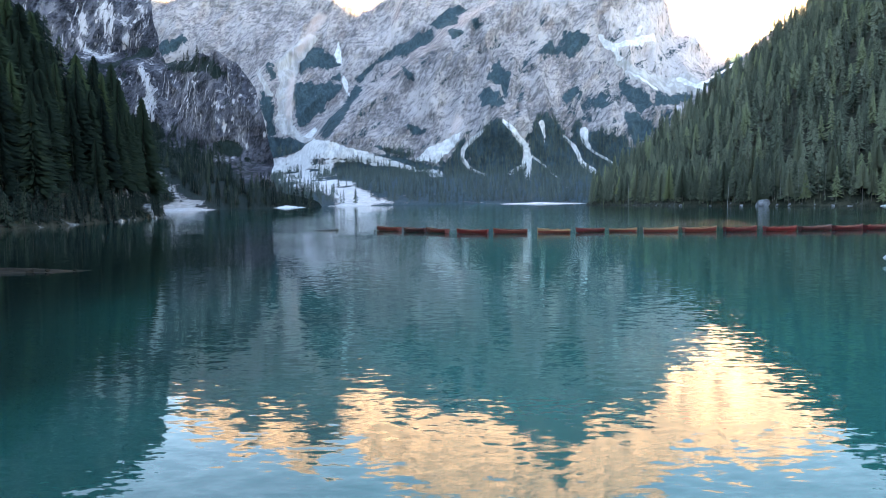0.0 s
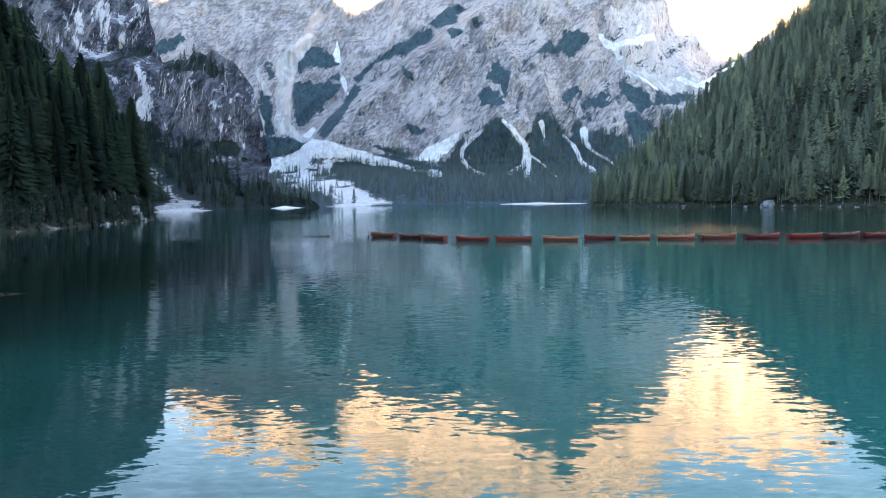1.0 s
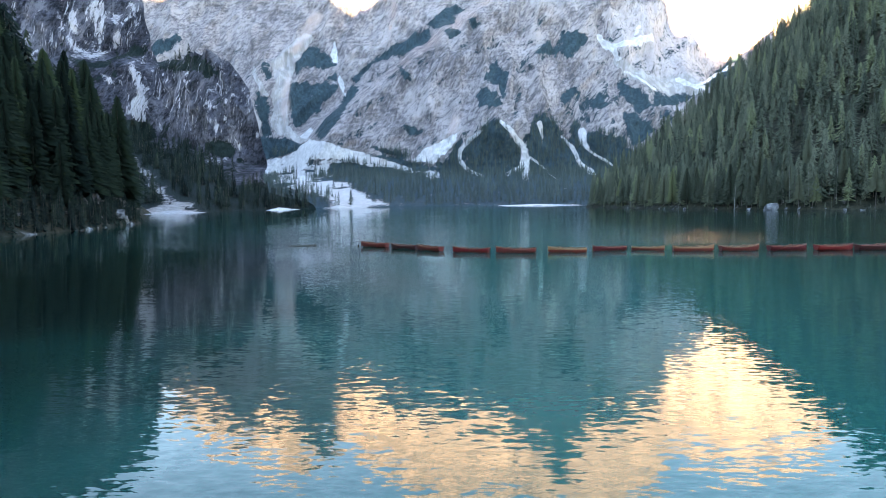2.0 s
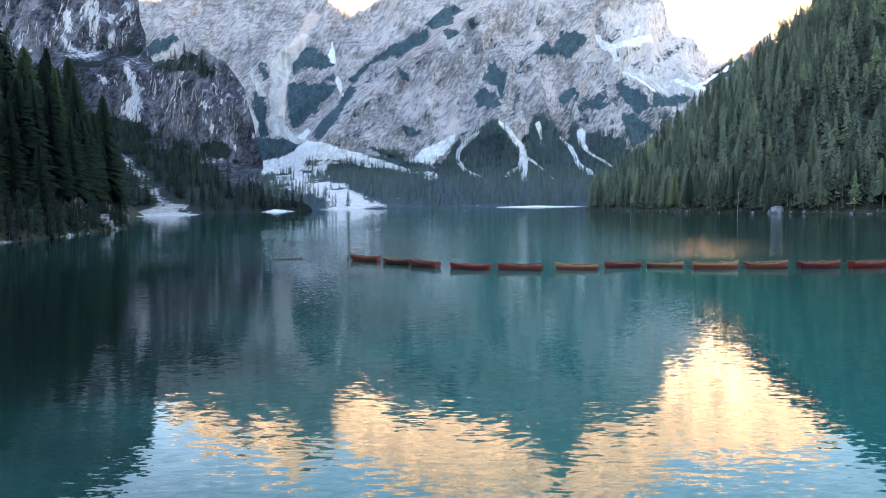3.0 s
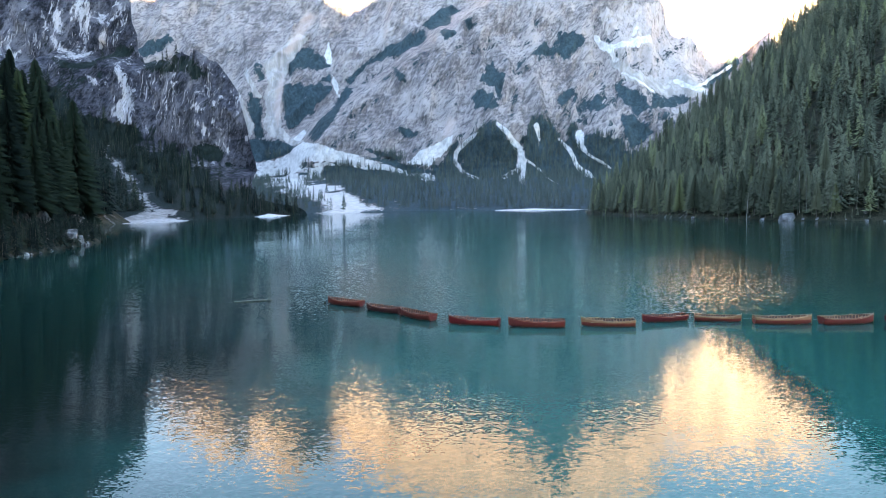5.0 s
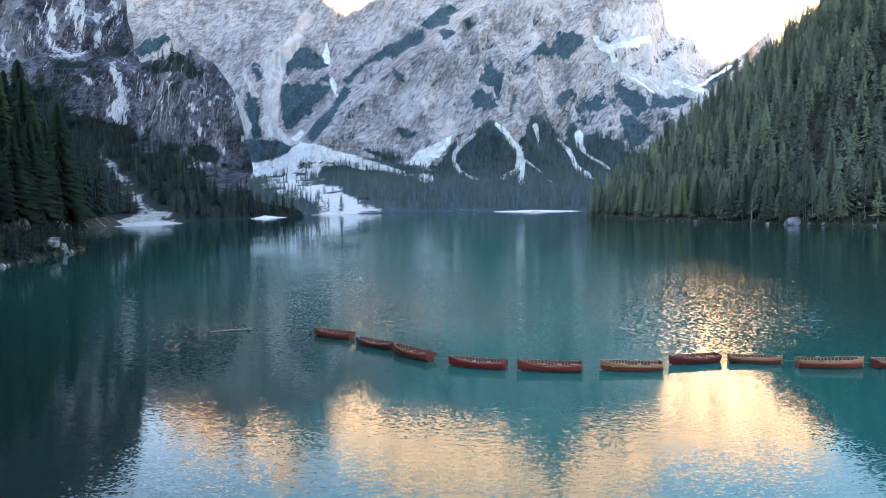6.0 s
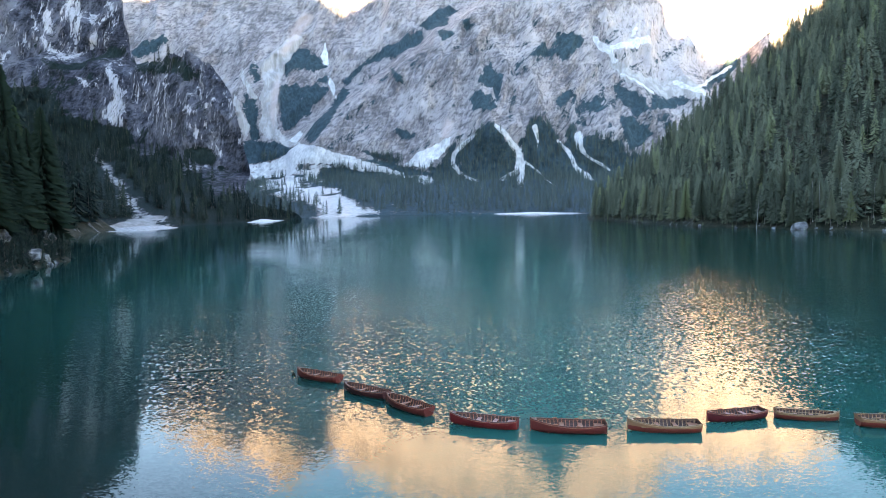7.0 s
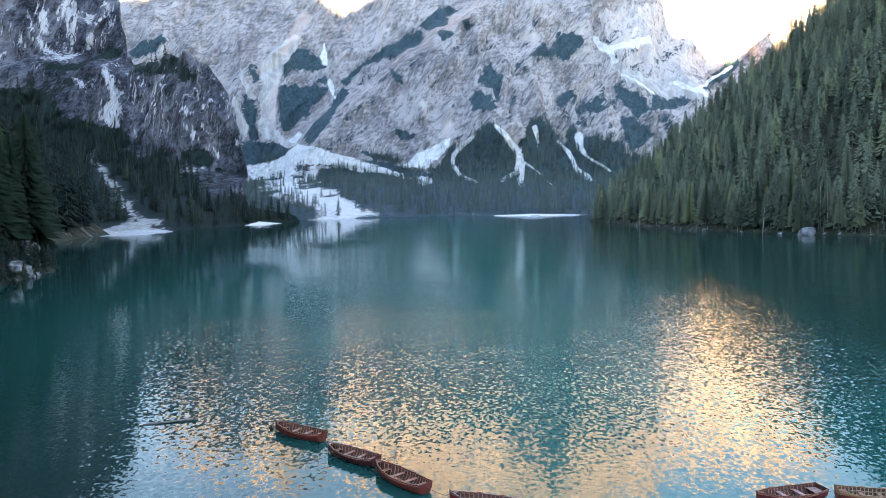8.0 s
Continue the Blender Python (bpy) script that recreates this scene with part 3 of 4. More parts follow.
tree_line = np.interp(X, (-620, -420, -387, -354, -325, -257, -217, -184, -160), (165, 132, 112, 93, 81, 52, 40, 30, 30))
talus = 1 - smooth(-8, 10, Z - tree_line + 22 * fbm(X / 40, Z / 40, octaves=4, seed=92))
wall_marks["pale"] = np.maximum(wall_marks["pale"], (0.33 + 0.06 * smooth(165, 185, Z)) * smooth(-0.1, 0.35, ridged(X / 20 + 0.5 * fbm(X / 25, Z / 25, octaves=2, seed=8), Z / 80, octaves=3, seed=18)) * smooth(0, 30, Z - tree_line))
ledges = 0.5 * smooth(0.0, 0.5, fbm(X / 26, Z / 22, octaves=5, seed=82)) * (1 - smooth(200, 300, Z))
wall_marks["scree"] *= 0.75 + 0.25 * (1 - smooth(8, 16, Z)) + 0.5 * fbm(X / 9, Z / 6, octaves=3, seed=95)
wall_marks["veg"] = np.maximum(wall_marks["veg"], np.maximum(ledges, 0.95 * talus)) * (1 - wall_marks["pale"]) * (1 - wall_marks["scree"])
P = np.stack((X, left_y(X, Z) - lift, Z), -1)
wall_grid = P
pad = {key: np.concatenate((m, np.zeros((len(xs), 10))), 1) for key, m in wall_marks.items()}
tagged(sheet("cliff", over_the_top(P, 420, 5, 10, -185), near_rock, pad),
       "streaked limestone cliff in shade-darkened colours, pale bare patches above forest", "cliff", kind="structure")


# ---- the two forested banks ----
def bank_left(x, y):
    d = np.interp(y, (-400, 0, 117, 182, 205, 223, 240, 252, 315, 360, 392, 430, 480), (-62, -70, -80, -89, -94.5, -98, -110, -118, -155, -176, -188, -188, -215)) - x
    far = np.interp(y, (225, 260, 330, 420), (1, 0.9, 0.9, 0.6))
    return far * np.minimum(1.0 * d, 90 + 0.5 * (d - 90)) - 1.2 * np.maximum(y - 430, 0) + np.clip(d / 8, 0, 1) * 3.2 * fbm(x / 12, y / 12, octaves=4, seed=6)


def bank_right(x, y):
    d = (x - np.interp(y, (-300, 100, 230, 290, 339, 363, 436, 596, 1000), (700, 420, 330, 240, 182, 156, 127, 111, 75))) * np.interp(y, (339, 450), (0.70, 0.99))
    behind = (y - 612) * 0.95 - (x - 108) * 0.3
    return 0.79 * d - 1.5 * np.maximum(behind, 0) + np.clip(d / 8, 0, 1) * 4 * fbm(x / 22, y / 22, octaves=4, seed=7)


def bank(name, height, x0, x1, y0, y1, step, bare, label):
    X, Y = np.meshgrid(np.arange(x0, x1, step), np.arange(y0, y1, step), indexing="ij")
    Z = np.maximum(height(X, Y), -5)
    return tagged(sheet(name, np.stack((X, Y, Z), -1), ground_green, {"bare": bare(X, Y, Z)}), label, "hillside", kind="structure")


bank("hillside_left", bank_left, -420, -55, -300, 500, 2.5, lambda x, y, z: 1 - smooth(14, 26, z), "steep dark forested bank with pale rocks at the waterline")
bank("hillside_right", bank_right, 90, 900, -250, 860, 4.0, lambda x, y, z: np.maximum(1 - smooth(2, 5, z), smooth(190, 230, z)), "steep forested mountainside rising from the lake")

# ---- unseen range added behind, its crest shaped to cast the valley's shadow ----
SHADE_X = (-3000, -843, -729, -655, -640, -600, -560, -470, -445, -345, -330, -280, -230, -218, -23, 60, 170, 230, 262, 300, 339, 525, 531, 554, 660, 755, 797, 823, 3000)
SHADE_Z = (512, 512, 539, 537, 600, 690, 590, 600, 730, 700, 530, 499, 524, 554, 590, 612, 640, 690, 790, 690, 576, 559, 494, 421, 454, 410, 384, 335, 330)
SHADE_Y = (1817, 1817, 1835, 1834, 1868, 1900, 1870, 1870, 1900, 1880, 1829, 1808, 1825, 1846, 1860, 1850, 1825, 1800, 1780, 1755, 1731, 1850, 1805, 1767, 1939, 2005, 1987, 1953, 1950)
xs = np.unique(np.concatenate((np.linspace(-3000, 3000, 200), np.linspace(-900, 900, 200))))
crest = np.interp(xs, SHADE_X, SHADE_Z) + (np.interp(xs, SHADE_X, SHADE_Y) + 3500) * math.tan(radians(SUN_UP)) + 14 * fbm(xs / 22, 0.0, octaves=4, seed=9)
X = np.repeat(xs[:, None], 40, 1)
Z = -3 + (crest[:, None] + 3) * np.linspace(0, 1, 40)[None, :]
P = np.stack((X, -3500 + 0.8 * (crest[:, None] - Z) + 30 * fbm(X / 200, Z / 200, octaves=4, seed=13), Z), -1)[::-1]
none = {key: np.zeros((len(xs), 48)) for key in ("scree", "snow", "rust", "pale")}
tagged(sheet("mountain_range", over_the_top(P, -700, 5, 8), far_rock, {**none, "veg": np.full((len(xs), 48), 0.6)}),
       "unseen grey limestone range added to shade the valley, dark forest on its flanks", "mountain", kind="structure")


# ---- trees ----
def conifer(seed, tiers, spokes, wide, bottom, kinks=1, droop=(0.15, 0.65), full=(0.5, 0.8)):
    """Corners and triangles of a spruce crown one metre high: drooping boughs set round the stem."""
    rng = np.random.default_rng(seed)
    verts, tris, count = [], [], tiers * spokes
    bulge = rng.uniform(*full)
    for i in range(count):
        q = (i + rng.uniform(0, 1)) / count
        h = bottom + (0.965 - bottom) * (1 - (1 - q) ** 1.25)
        reach = wide * ((1 - h) / (1 - bottom)) ** bulge + 0.010
        a, r = i * 2.39996 + rng.normal(0, 0.35), reach * rng.uniform(0.55, 1.18)
        sag = r * rng.uniform(*droop)
        w = rng.uniform(0.24, 0.44) * (6.5 / spokes) ** 0.8
        n = len(verts)
        verts += [(0, 0, h + 0.03), (0.6 * r * math.cos(a - w), 0.6 * r * math.sin(a - w), h - 0.8 * sag),
                  (r * math.cos(a), r * math.sin(a), h - 0.9 * sag), (0.6 * r * math.cos(a + w), 0.6 * r * math.sin(a + w), h - 0.8 * sag),
                  (0.55 * r * math.cos(a), 0.55 * r * math.sin(a), h - 0.15 * sag)]
        tris += [(n, n + 1, n + 4), (n + 1, n + 2, n + 4), (n + 4, n + 2, n + 3), (n, n + 4, n + 3)] if kinks else [(n, n + 1, n + 2), (n, n + 2, n + 3)]
    n = len(verts)
    verts += [(0.008, 0, 0.90), (-0.004, 0.007, 0.90), (-0.004, -0.007, 0.90), (0, 0, 1.0)]
    tris += [(n, n + 1, n + 3), (n + 1, n + 2, n + 3), (n + 2, n, n + 3)]
    return np.array(verts), np.array(tris)


def stem(sides, base, top):
    a = np.arange(sides) * 2 * np.pi / sides
    low = np.stack((base * np.cos(a), base * np.sin(a), np.full(sides, -0.04)), 1)
    mid = np.stack((top * np.cos(a), top * np.sin(a), np.full(sides, 0.55)), 1)
    verts = np.concatenate((low, mid, [(0, 0, 0.96)]))
    i, j = np.arange(sides), (np.arange(sides) + 1) % sides
    tris = np.concatenate((np.stack((i, j, j + sides), 1), np.stack((i, j + sides, i + sides), 1), np.stack((i + sides, j + sides, np.full(sides, 2 * sides)), 1)))
    return verts, tris


def forest(name, places, kinds, low, high, needles, label, seed):
    """Many trees in one mesh: all their crowns, and all their stems as a second material."""
    rng = np.random.default_rng(seed)
    V, T, M, tints, n = [], [], [], [], 0
    trunk = stem(4, 0.011, 0.007)
    for x, y, z in places:
        size, turn, tint = rng.uniform(low, high), rng.uniform(0, 6.3), rng.random()
        c, s = math.cos(turn), math.sin(turn)
        for k, (v, t) in enumerate((kinds[rng.integers(len(kinds))], trunk)):
            w = size * (v @ np.array(((c, s, 0), (-s, c, 0), (0, 0, 1))))
            V.append(w + (x, y, z))
            T.append(t + n)
            M.append(np.full(len(t), k))
            tints.append(np.full(len(v), tint))
            n += len(v)
    me = raw_mesh(name, np.concatenate(V), np.concatenate(T), [needles, bark], {"tint": np.concatenate(tints)}, True)
    me.polygons.foreach_set("material_index", np.concatenate(M).astype(np.int32))
    return tagged(new(name, me), label, "forest", kind="stuff")


def scatter(height, x0, x1, y0, y1, gap, keep, seed):
    """Uneven places on a bank, about gap metres apart."""
    rng = np.random.default_rng(seed)
    X, Y = np.meshgrid(np.arange(x0, x1, gap), np.arange(y0, y1, gap), indexing="ij")
    X, Y = X + rng.uniform(-0.5, 0.5, X.shape) * gap, Y + rng.uniform(-0.5, 0.5, X.shape) * gap
    Z = height(X, Y)
    ok = keep(X, Y, Z)
    return np.stack((X[ok], Y[ok], Z[ok] - 0.2), 1)


def on_grid(grid, weight, count, seed):
    """Places on a sheet, more of them where weight is high."""
    rng = np.random.default_rng(seed)
    a = grid[1:, :-1] - grid[:-1, :-1]
    b = grid[:-1, 1:] - grid[:-1, :-1]
    area = np.linalg.norm(np.cross(a, b), axis=-1) * weight[:-1, :-1]
    pick = rng.choice(area.size, count, p=(area / area.sum()).ravel())
    i, j = np.unravel_index(pick, area.shape)
    return grid[i, j] + a[i, j] * rng.random((count, 1)) + b[i, j] * rng.random((count, 1))


mid_kinds = [conifer(100 + i, 19, 7, 0.17 + 0.025 * (i % 3), 0.10 + 0.06 * (i % 2), 0, (0.05, 0.45)) for i in range(7)]
slope_kinds = [conifer(150 + i, 12, 5, 0.21 + 0.02 * (i % 3), 0.08, 0) for i in range(5)]
far_kinds = [conifer(200 + i, 8, 5, 0.23, 0.06, 0) for i in range(4)]

right_trees = scatter(bank_right, 100, 640, 200, 760, 7.5, lambda x, y, z: (z > 0.8) & (z < 0.47 * np.hypot(x, y)) & (y > 0.42 * x + 80) & ((y - 612) * 0.95 - (x - 108) * 0.3 < 12), 1)
front = np.argsort(right_trees[:, 2] + 0.08 * right_trees[:, 1])
right_front, right_rest = right_trees[front[:120]], right_trees[front[120:]]
shore_row = scatter(bank_right, 105, 330, 215, 610, 4.2, lambda x, y, z: (z > 0.6) & (z < 11), 14)
right_rest = np.concatenate((right_rest, shore_row))
forest("spruce_forest", right_rest, mid_kinds, 13, 25, forest_needles, "dense green spruce forest on the steep mountainside", 1)

far_weight = (far_marks["veg"] > 0.5) * (far_marks["snow"] < 0.3) * (far_grid[..., 2] > 55) * (far_grid[..., 2] < tree_top + 5) * (far_grid[..., 0] > -420) * (far_grid[..., 0] < 420)
floor_weight = (far_grid[..., 2] > 0.6) * (far_grid[..., 2] < 62) * (1 - np.maximum(0.93 * far_marks["scree"], 0.96 * far_marks["snow"])) * (far_grid[..., 0] > -420) * (far_grid[..., 0] < 420)
forest("valley_forest", np.concatenate((on_grid(far_grid, floor_weight, 2800, 3), on_grid(far_grid, far_weight, 1900, 4))), far_kinds, 11, 19, hazed_valley_needles, "spruce forest on the valley floor beyond the lake, tinted for haze", 2)
clear = np.maximum.reduce([np.pad(wall_marks["scree"], ((0, 0), (0, d)))[:, d:] for d in range(0, 12, 3)])
wall_weight = np.maximum(wall_marks["veg"] - 0.45, 0) * (1 - (wall_grid[..., 0] > -218) * (wall_grid[..., 0] < -190) * (wall_grid[..., 2] < 6)) * (1 - clear) * (1 - 0.7 * smooth(100, 120, wall_grid[..., 2])) * (wall_grid[..., 2] > 0.8) * (wall_grid[..., 2] < 205) * (1 - wall_marks["scree"]) * (1 - np.minimum(1, 1.6 * wall_marks["snow"])) * (wall_grid[..., 0] > -560) * (1 - 0.6 * smooth(0, 20, wall_grid[..., 2] - tree_line))
forest("cliff_forest", on_grid(wall_grid, wall_weight, 2500, 5), slope_kinds, 8, 18, shaded_slope_needles, "spruce forest on the slope under the cliff, needles darkened for shade", 3)

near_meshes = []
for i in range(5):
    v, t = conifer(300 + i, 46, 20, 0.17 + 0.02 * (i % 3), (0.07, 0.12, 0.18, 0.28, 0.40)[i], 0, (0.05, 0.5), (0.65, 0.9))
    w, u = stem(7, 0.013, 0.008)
    near_meshes.append((raw_mesh("crown", v, t, shaded_bank_needles, flat=True), raw_mesh("trunk", w, u, bark)))
# The right shore's spruces take needles without the painted shade.
right_meshes = [(m.copy(), t) for m, t in near_meshes]
for m, t in right_meshes:
    m.materials[0] = forest_needles_single = bpy.data.materials.get("shore_needles") or foliage("shore_needles", (0.040, 0.050, 0.034), (0.145, 0.150, 0.095), (0.15, 0.165, 0.08), False)


def tree(place, size, turn, meshes, label, group):
    top = tagged(new("spruce_tree"), label, "tree", group)
    top.matrix_basis = pose(*place, 0, 0, turn) @ Matrix.Scale(size, 4)
    for key, me in zip(("crown", "trunk"), meshes):
        new(key, me).parent = top
    return top


left_trees = scatter(bank_left, -330, -78, -40, 440, 5.6, lambda x, y, z: (z > 3.2) & (z < 130) & (x > -0.85 * y - 70), 2)
left_near = left_trees[np.argsort(np.abs(left_trees[:, 1] - 150) * 0.2 - left_trees[:, 0])][:180]
left_rest = left_trees[np.argsort(np.abs(left_trees[:, 1] - 150) * 0.2 - left_trees[:, 0])][180:]
shrubs = np.concatenate((scatter(bank_left, -150, -76, 40, 262, 2.6, lambda x, y, z: (z > 0.3) & (z < 22), 12), scatter(bank_left, -125, -70, 40, 262, 1.8, lambda x, y, z: (z > 0.05) & (z < 3), 15)))
shore_shrubs = scatter(bank_right, 105, 330, 225, 620, 3.4, lambda x, y, z: (z > 0.2) & (z < 4.5), 13)
forest("shore_shrubs", shore_shrubs, slope_kinds, 2.0, 5.0, forest_needles, "low green shrubs along the water under the spruces", 9)
forest("shrubs", shrubs, slope_kinds, 3.0, 7.0, shaded_slope_needles, "low shrubs and young spruces on the rocky bank, darkened for shade", 8)
forest("bank_forest", left_rest, slope_kinds, 20, 31, shaded_slope_needles, "spruce forest high on the bank, its shade put into the needles", 6)
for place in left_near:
    tree(place, random.uniform(15, 24) + min(9, 0.4 * place[2]) + 9 * float(smooth(185, 225, place[1])), random.uniform(0, 360), random.choice(near_meshes[:3] if place[2] < 8 else near_meshes), "tall spruce with needles darkened for the shaded rocky bank", "spruces on the left bank")
for place in right_front:
    tree(place, random.uniform(15, 25), random.uniform(0, 360), random.choice(right_meshes), "green spruce at the foot of the mountainside by the water", "spruces along the right shore")


# ---- rowing boats ----
def part(name, me, parent, label=""):
    ob = new(name, me)
    ob.parent = parent
    return tagged(ob, label) if label else ob


def mesh_of(name, bm, material):
    me = bpy.data.meshes.new(name)
    bmesh.ops.recalc_face_normals(bm, faces=bm.faces)
    bm.to_mesh(me)
    bm.free()
    me.materials.append(material)
    for p in me.polygons:
        p.use_smooth = len(p.vertices) == 4 and name in ("hull", "lining", "rope")
    return me


def block(bm, x0, x1, y0, y1, z0, z1):
    v = [bm.verts.new((x, y, z)) for x in (x0, x1) for y in (y0, y1) for z in (z0, z1)]
    for a, b, c, d in ((0, 1, 3, 2), (4, 6, 7, 5), (0, 4, 5, 1), (2, 3, 7, 6), (0, 2, 6, 4), (1, 5, 7, 3)):
        bm.faces.new((v[a], v[b], v[c], v[d]))


def painted(name, top, bottom, line):
    """Worn boat paint, the upper strakes in one colour and the bottom in another."""
    k = Nodes(name)
    split = k.tree.nodes.new("ShaderNodeSeparateXYZ")
    k.wire(split.inputs[0], k.place)
    wear = k.noise(5.0, 6, (0.4, 1, 1.5), 0.65)
    low = k.mix(k.step(k.math("ADD", split.outputs["Z"], k.math("MULTIPLY", wear, 0.03)), line, line + 0.02), bottom, top)
    colour = k.mix(k.step(wear, 0.55, 0.78, 0, 0.4), low, k.mix(0.5, low, (0.32, 0.24, 0.18)))
    k.bump(k.noise(14, 4, (0.2, 1, 4)), 0.25, 0.01)
    return k.done(colour, 0.5, 0.25)


def timber(name, a, b):
    k = Nodes(name)
    n = k.noise(9.0, 6, (0.25, 2, 2), 0.6)
    k.bump(n, 0.3, 0.01)
    return k.done(k.mix(k.step(n, 0.35, 0.65), a, b), 0.6, 0.3)


def half_beam(t):
    return 0.74 * (1 - (abs(t - 0.42) / 0.585) ** 2.3) if t > 0.42 else 0.74 - 0.24 * ((0.42 - t) / 0.42) ** 2


def sheer(t):
    return 0.50 + 0.11 * max(0, 0.4 - t) ** 2 / 0.16 + 0.25 * max(0, t - 0.35) ** 2 / 0.42


def keel_z(t):
    return -0.12 + 0.20 * max(0, t - 0.78) ** 2 / 0.048 + 0.08 * max(0, 0.2 - t) ** 2 / 0.04


LENGTH = 4.5


def section(t, s, inset=0.0):
    """A place on the hull: t from stern to bow, s from keel (0) to gunwale (1)."""
    b, top, low = max(half_beam(t) - inset, 0.012), sheer(t), keel_z(t) + inset
    a = s * math.pi / 2
    return (-LENGTH / 2 + LENGTH * t * (1 - 0.02 * (1 - s)), b * math.sin(a) ** 0.7, low + (top - low) * (1 - math.cos(a)) ** 0.9)


def shell(bm, inset, stations=17, steps=8):
    """One skin of the hull as a grid of corners, closed by the transom."""
    grid = []
    for i in range(stations):
        t = i / (stations - 1)
        if inset:
            t = 0.008 + t * 0.975
        row = [section(t, abs(j) / steps, inset) for j in range(-steps, steps + 1)]
        grid.append([bm.verts.new((x, y if j >= 0 else -y, z)) for j, (x, y, z) in zip(range(-steps, steps + 1), row)])
    for a, b in zip(grid, grid[1:]):
        for j in range(2 * steps):
            bm.faces.new((a[j], a[j + 1], b[j + 1], b[j]))
    bm.faces.new(grid[0])
    return grid


def hull_mesh(material):
    bm = bmesh.new()
    outer = shell(bm, 0.0)
    for e in (0, -1):
        rim = [bm.verts.new(v.co + Vector((0, -0.03 if v.co.y > 0 else 0.03, 0))) for v in (row[e] for row in outer)]
        for i in range(len(outer) - 1):
            bm.faces.new((outer[i][e], outer[i + 1][e], rim[i + 1], rim[i]))
    return mesh_of("hull", bm, material)


def lining_mesh(material):
    bm = bmesh.new()
    shell(bm, 0.03)
    return mesh_of("lining", bm, material)


def rail_mesh(name, side, width, height, lift, material):
    """A strip along the sheer on one side."""
    bm = bmesh.new()
    rings = []
    for i in range(19):
        t = i / 18 * 0.995
        x, y, z = section(t, 1.0)
        rings.append([bm.verts.new((x, side * (y + dy), z + lift + dz)) for dy, dz in ((-0.035, 0), (width, 0), (width, height), (-0.035, height))])
    for a, b in zip(rings, rings[1:]):
        for j in range(4):
            bm.faces.new((a[j], a[(j + 1) % 4], b[(j + 1) % 4], b[j]))
    bm.faces.new(rings[0]), bm.faces.new(rings[-1])
    return mesh_of(name, bm, material)


def rib_mesh(t, material):
    bm = bmesh.new()
    rings = []
    for j in range(-6, 7):
        x, y, z = section(t, abs(j) / 6 * 0.97, 0.032)
        x2, y2, z2 = section(t, abs(j) / 6 * 0.97, 0.06)
        side = 1 if j >= 0 else -1
        rings.append([bm.verts.new(p) for p in ((x - 0.022, side * y, z), (x + 0.022, side * y, z), (x + 0.022, side * y2, z2), (x - 0.022, side * y2, z2))])
    for a, b in zip(rings, rings[1:]):
        for j in range(4):
            bm.faces.new((a[j], a[(j + 1) % 4], b[(j + 1) % 4], b[j]))
    bm.faces.new(rings[0]), bm.faces.new(rings[-1])
    return mesh_of("rib", bm, material)


def board_mesh(name, x, wide, z, thick, material, inset=0.05, t_ratio=None):
    """A board across the boat at the height z, as wide as the hull is there."""
    bm = bmesh.new()
    ends = []
    for dx in (-wide / 2, wide / 2):
        t = (x + dx) / LENGTH + 0.5
        low, top = keel_z(t), sheer(t)
        s = 2 / math.pi * math.acos(max(0.0, 1 - min(1, (z - low) / (top - low)) ** (1 / 0.9)))
        ends.append((x + dx, max(0.03, section(t, s)[1] - inset)))
    (xa, ya), (xb, yb) = ends
    v = [bm.verts.new(p) for h in (z, z + thick) for p in ((xa, -ya, h), (xa, ya, h), (xb, yb, h), (xb, -yb, h))]
    for a, b, c, d in ((0, 1, 2, 3), (4, 7, 6, 5), (0, 4, 5, 1), (1, 5, 6, 2), (2, 6, 7, 3), (3, 7, 4, 0)):
        bm.faces.new((v[a], v[b], v[c], v[d]))
    return mesh_of(name, bm, material)


def simple_block(name, dims, material):
    bm = bmesh.new()
    block(bm, *dims)
    return mesh_of(name, bm, material)


def rowing_boat(m, hull_paint, rail_paint, seat_paint, inside, label):
    top = tagged(new("rowing_boat"), label, "boat", "moored rowing boats")
    top.matrix_basis = m
    hull = part("hull", hull_mesh(hull_paint), top)
    lining = part("lining", lining_mesh(LINING), top, "inner planking darker than the ribs")
    for side in (-1, 1):
        gunwale = part("gunwale", rail_mesh("gunwale", side, 0.02, 0.035, 0.0, rail_paint), top)
        part("rubbing_strake", rail_mesh("rubbing_strake", side, 0.012, 0.03, -0.075, inside), hull)
        for x in (-0.55, 0.75):
            y = section(x / LENGTH + 0.5, 1)[1]
            z = section(x / LENGTH + 0.5, 1)[2]
            part("rowlock_block", simple_block("rowlock_block", (x - 0.13, x + 0.13, side * y - 0.035, side * y + 0.03, z + 0.03, z + 0.085), inside), gunwale)
    for i in range(18):
        part("rib", rib_mesh(0.05 + 0.89 * i / 17, inside), lining)
    for x, w in ((-1.86, 0.62), (-0.75, 0.26), (0.35, 0.26), (1.38, 0.30)):
        part("thwart", board_mesh("thwart", x, w, 0.31 if x > -1.5 else 0.34, 0.03, seat_paint, 0.04), top)
    for y in (-0.27, -0.09, 0.09, 0.27):
        part("floorboard", simple_block("floorboard", (-1.6, 1.2, y - 0.08, y + 0.08, -0.01, 0.015), inside), top)
    part("breasthook", board_mesh("breasthook", 2.02, 0.34, sheer(0.95) - 0.03, 0.03, rail_paint, 0.0), top)
    part("stem_post", simple_block("stem_post", (2.19, 2.26, -0.025, 0.025, 0.0, sheer(1) + 0.09), rail_paint), top)
    part("keel", simple_block("keel", (-2.2, 1.7, -0.025, 0.025, -0.17, -0.08), hull_paint), hull)
    return top


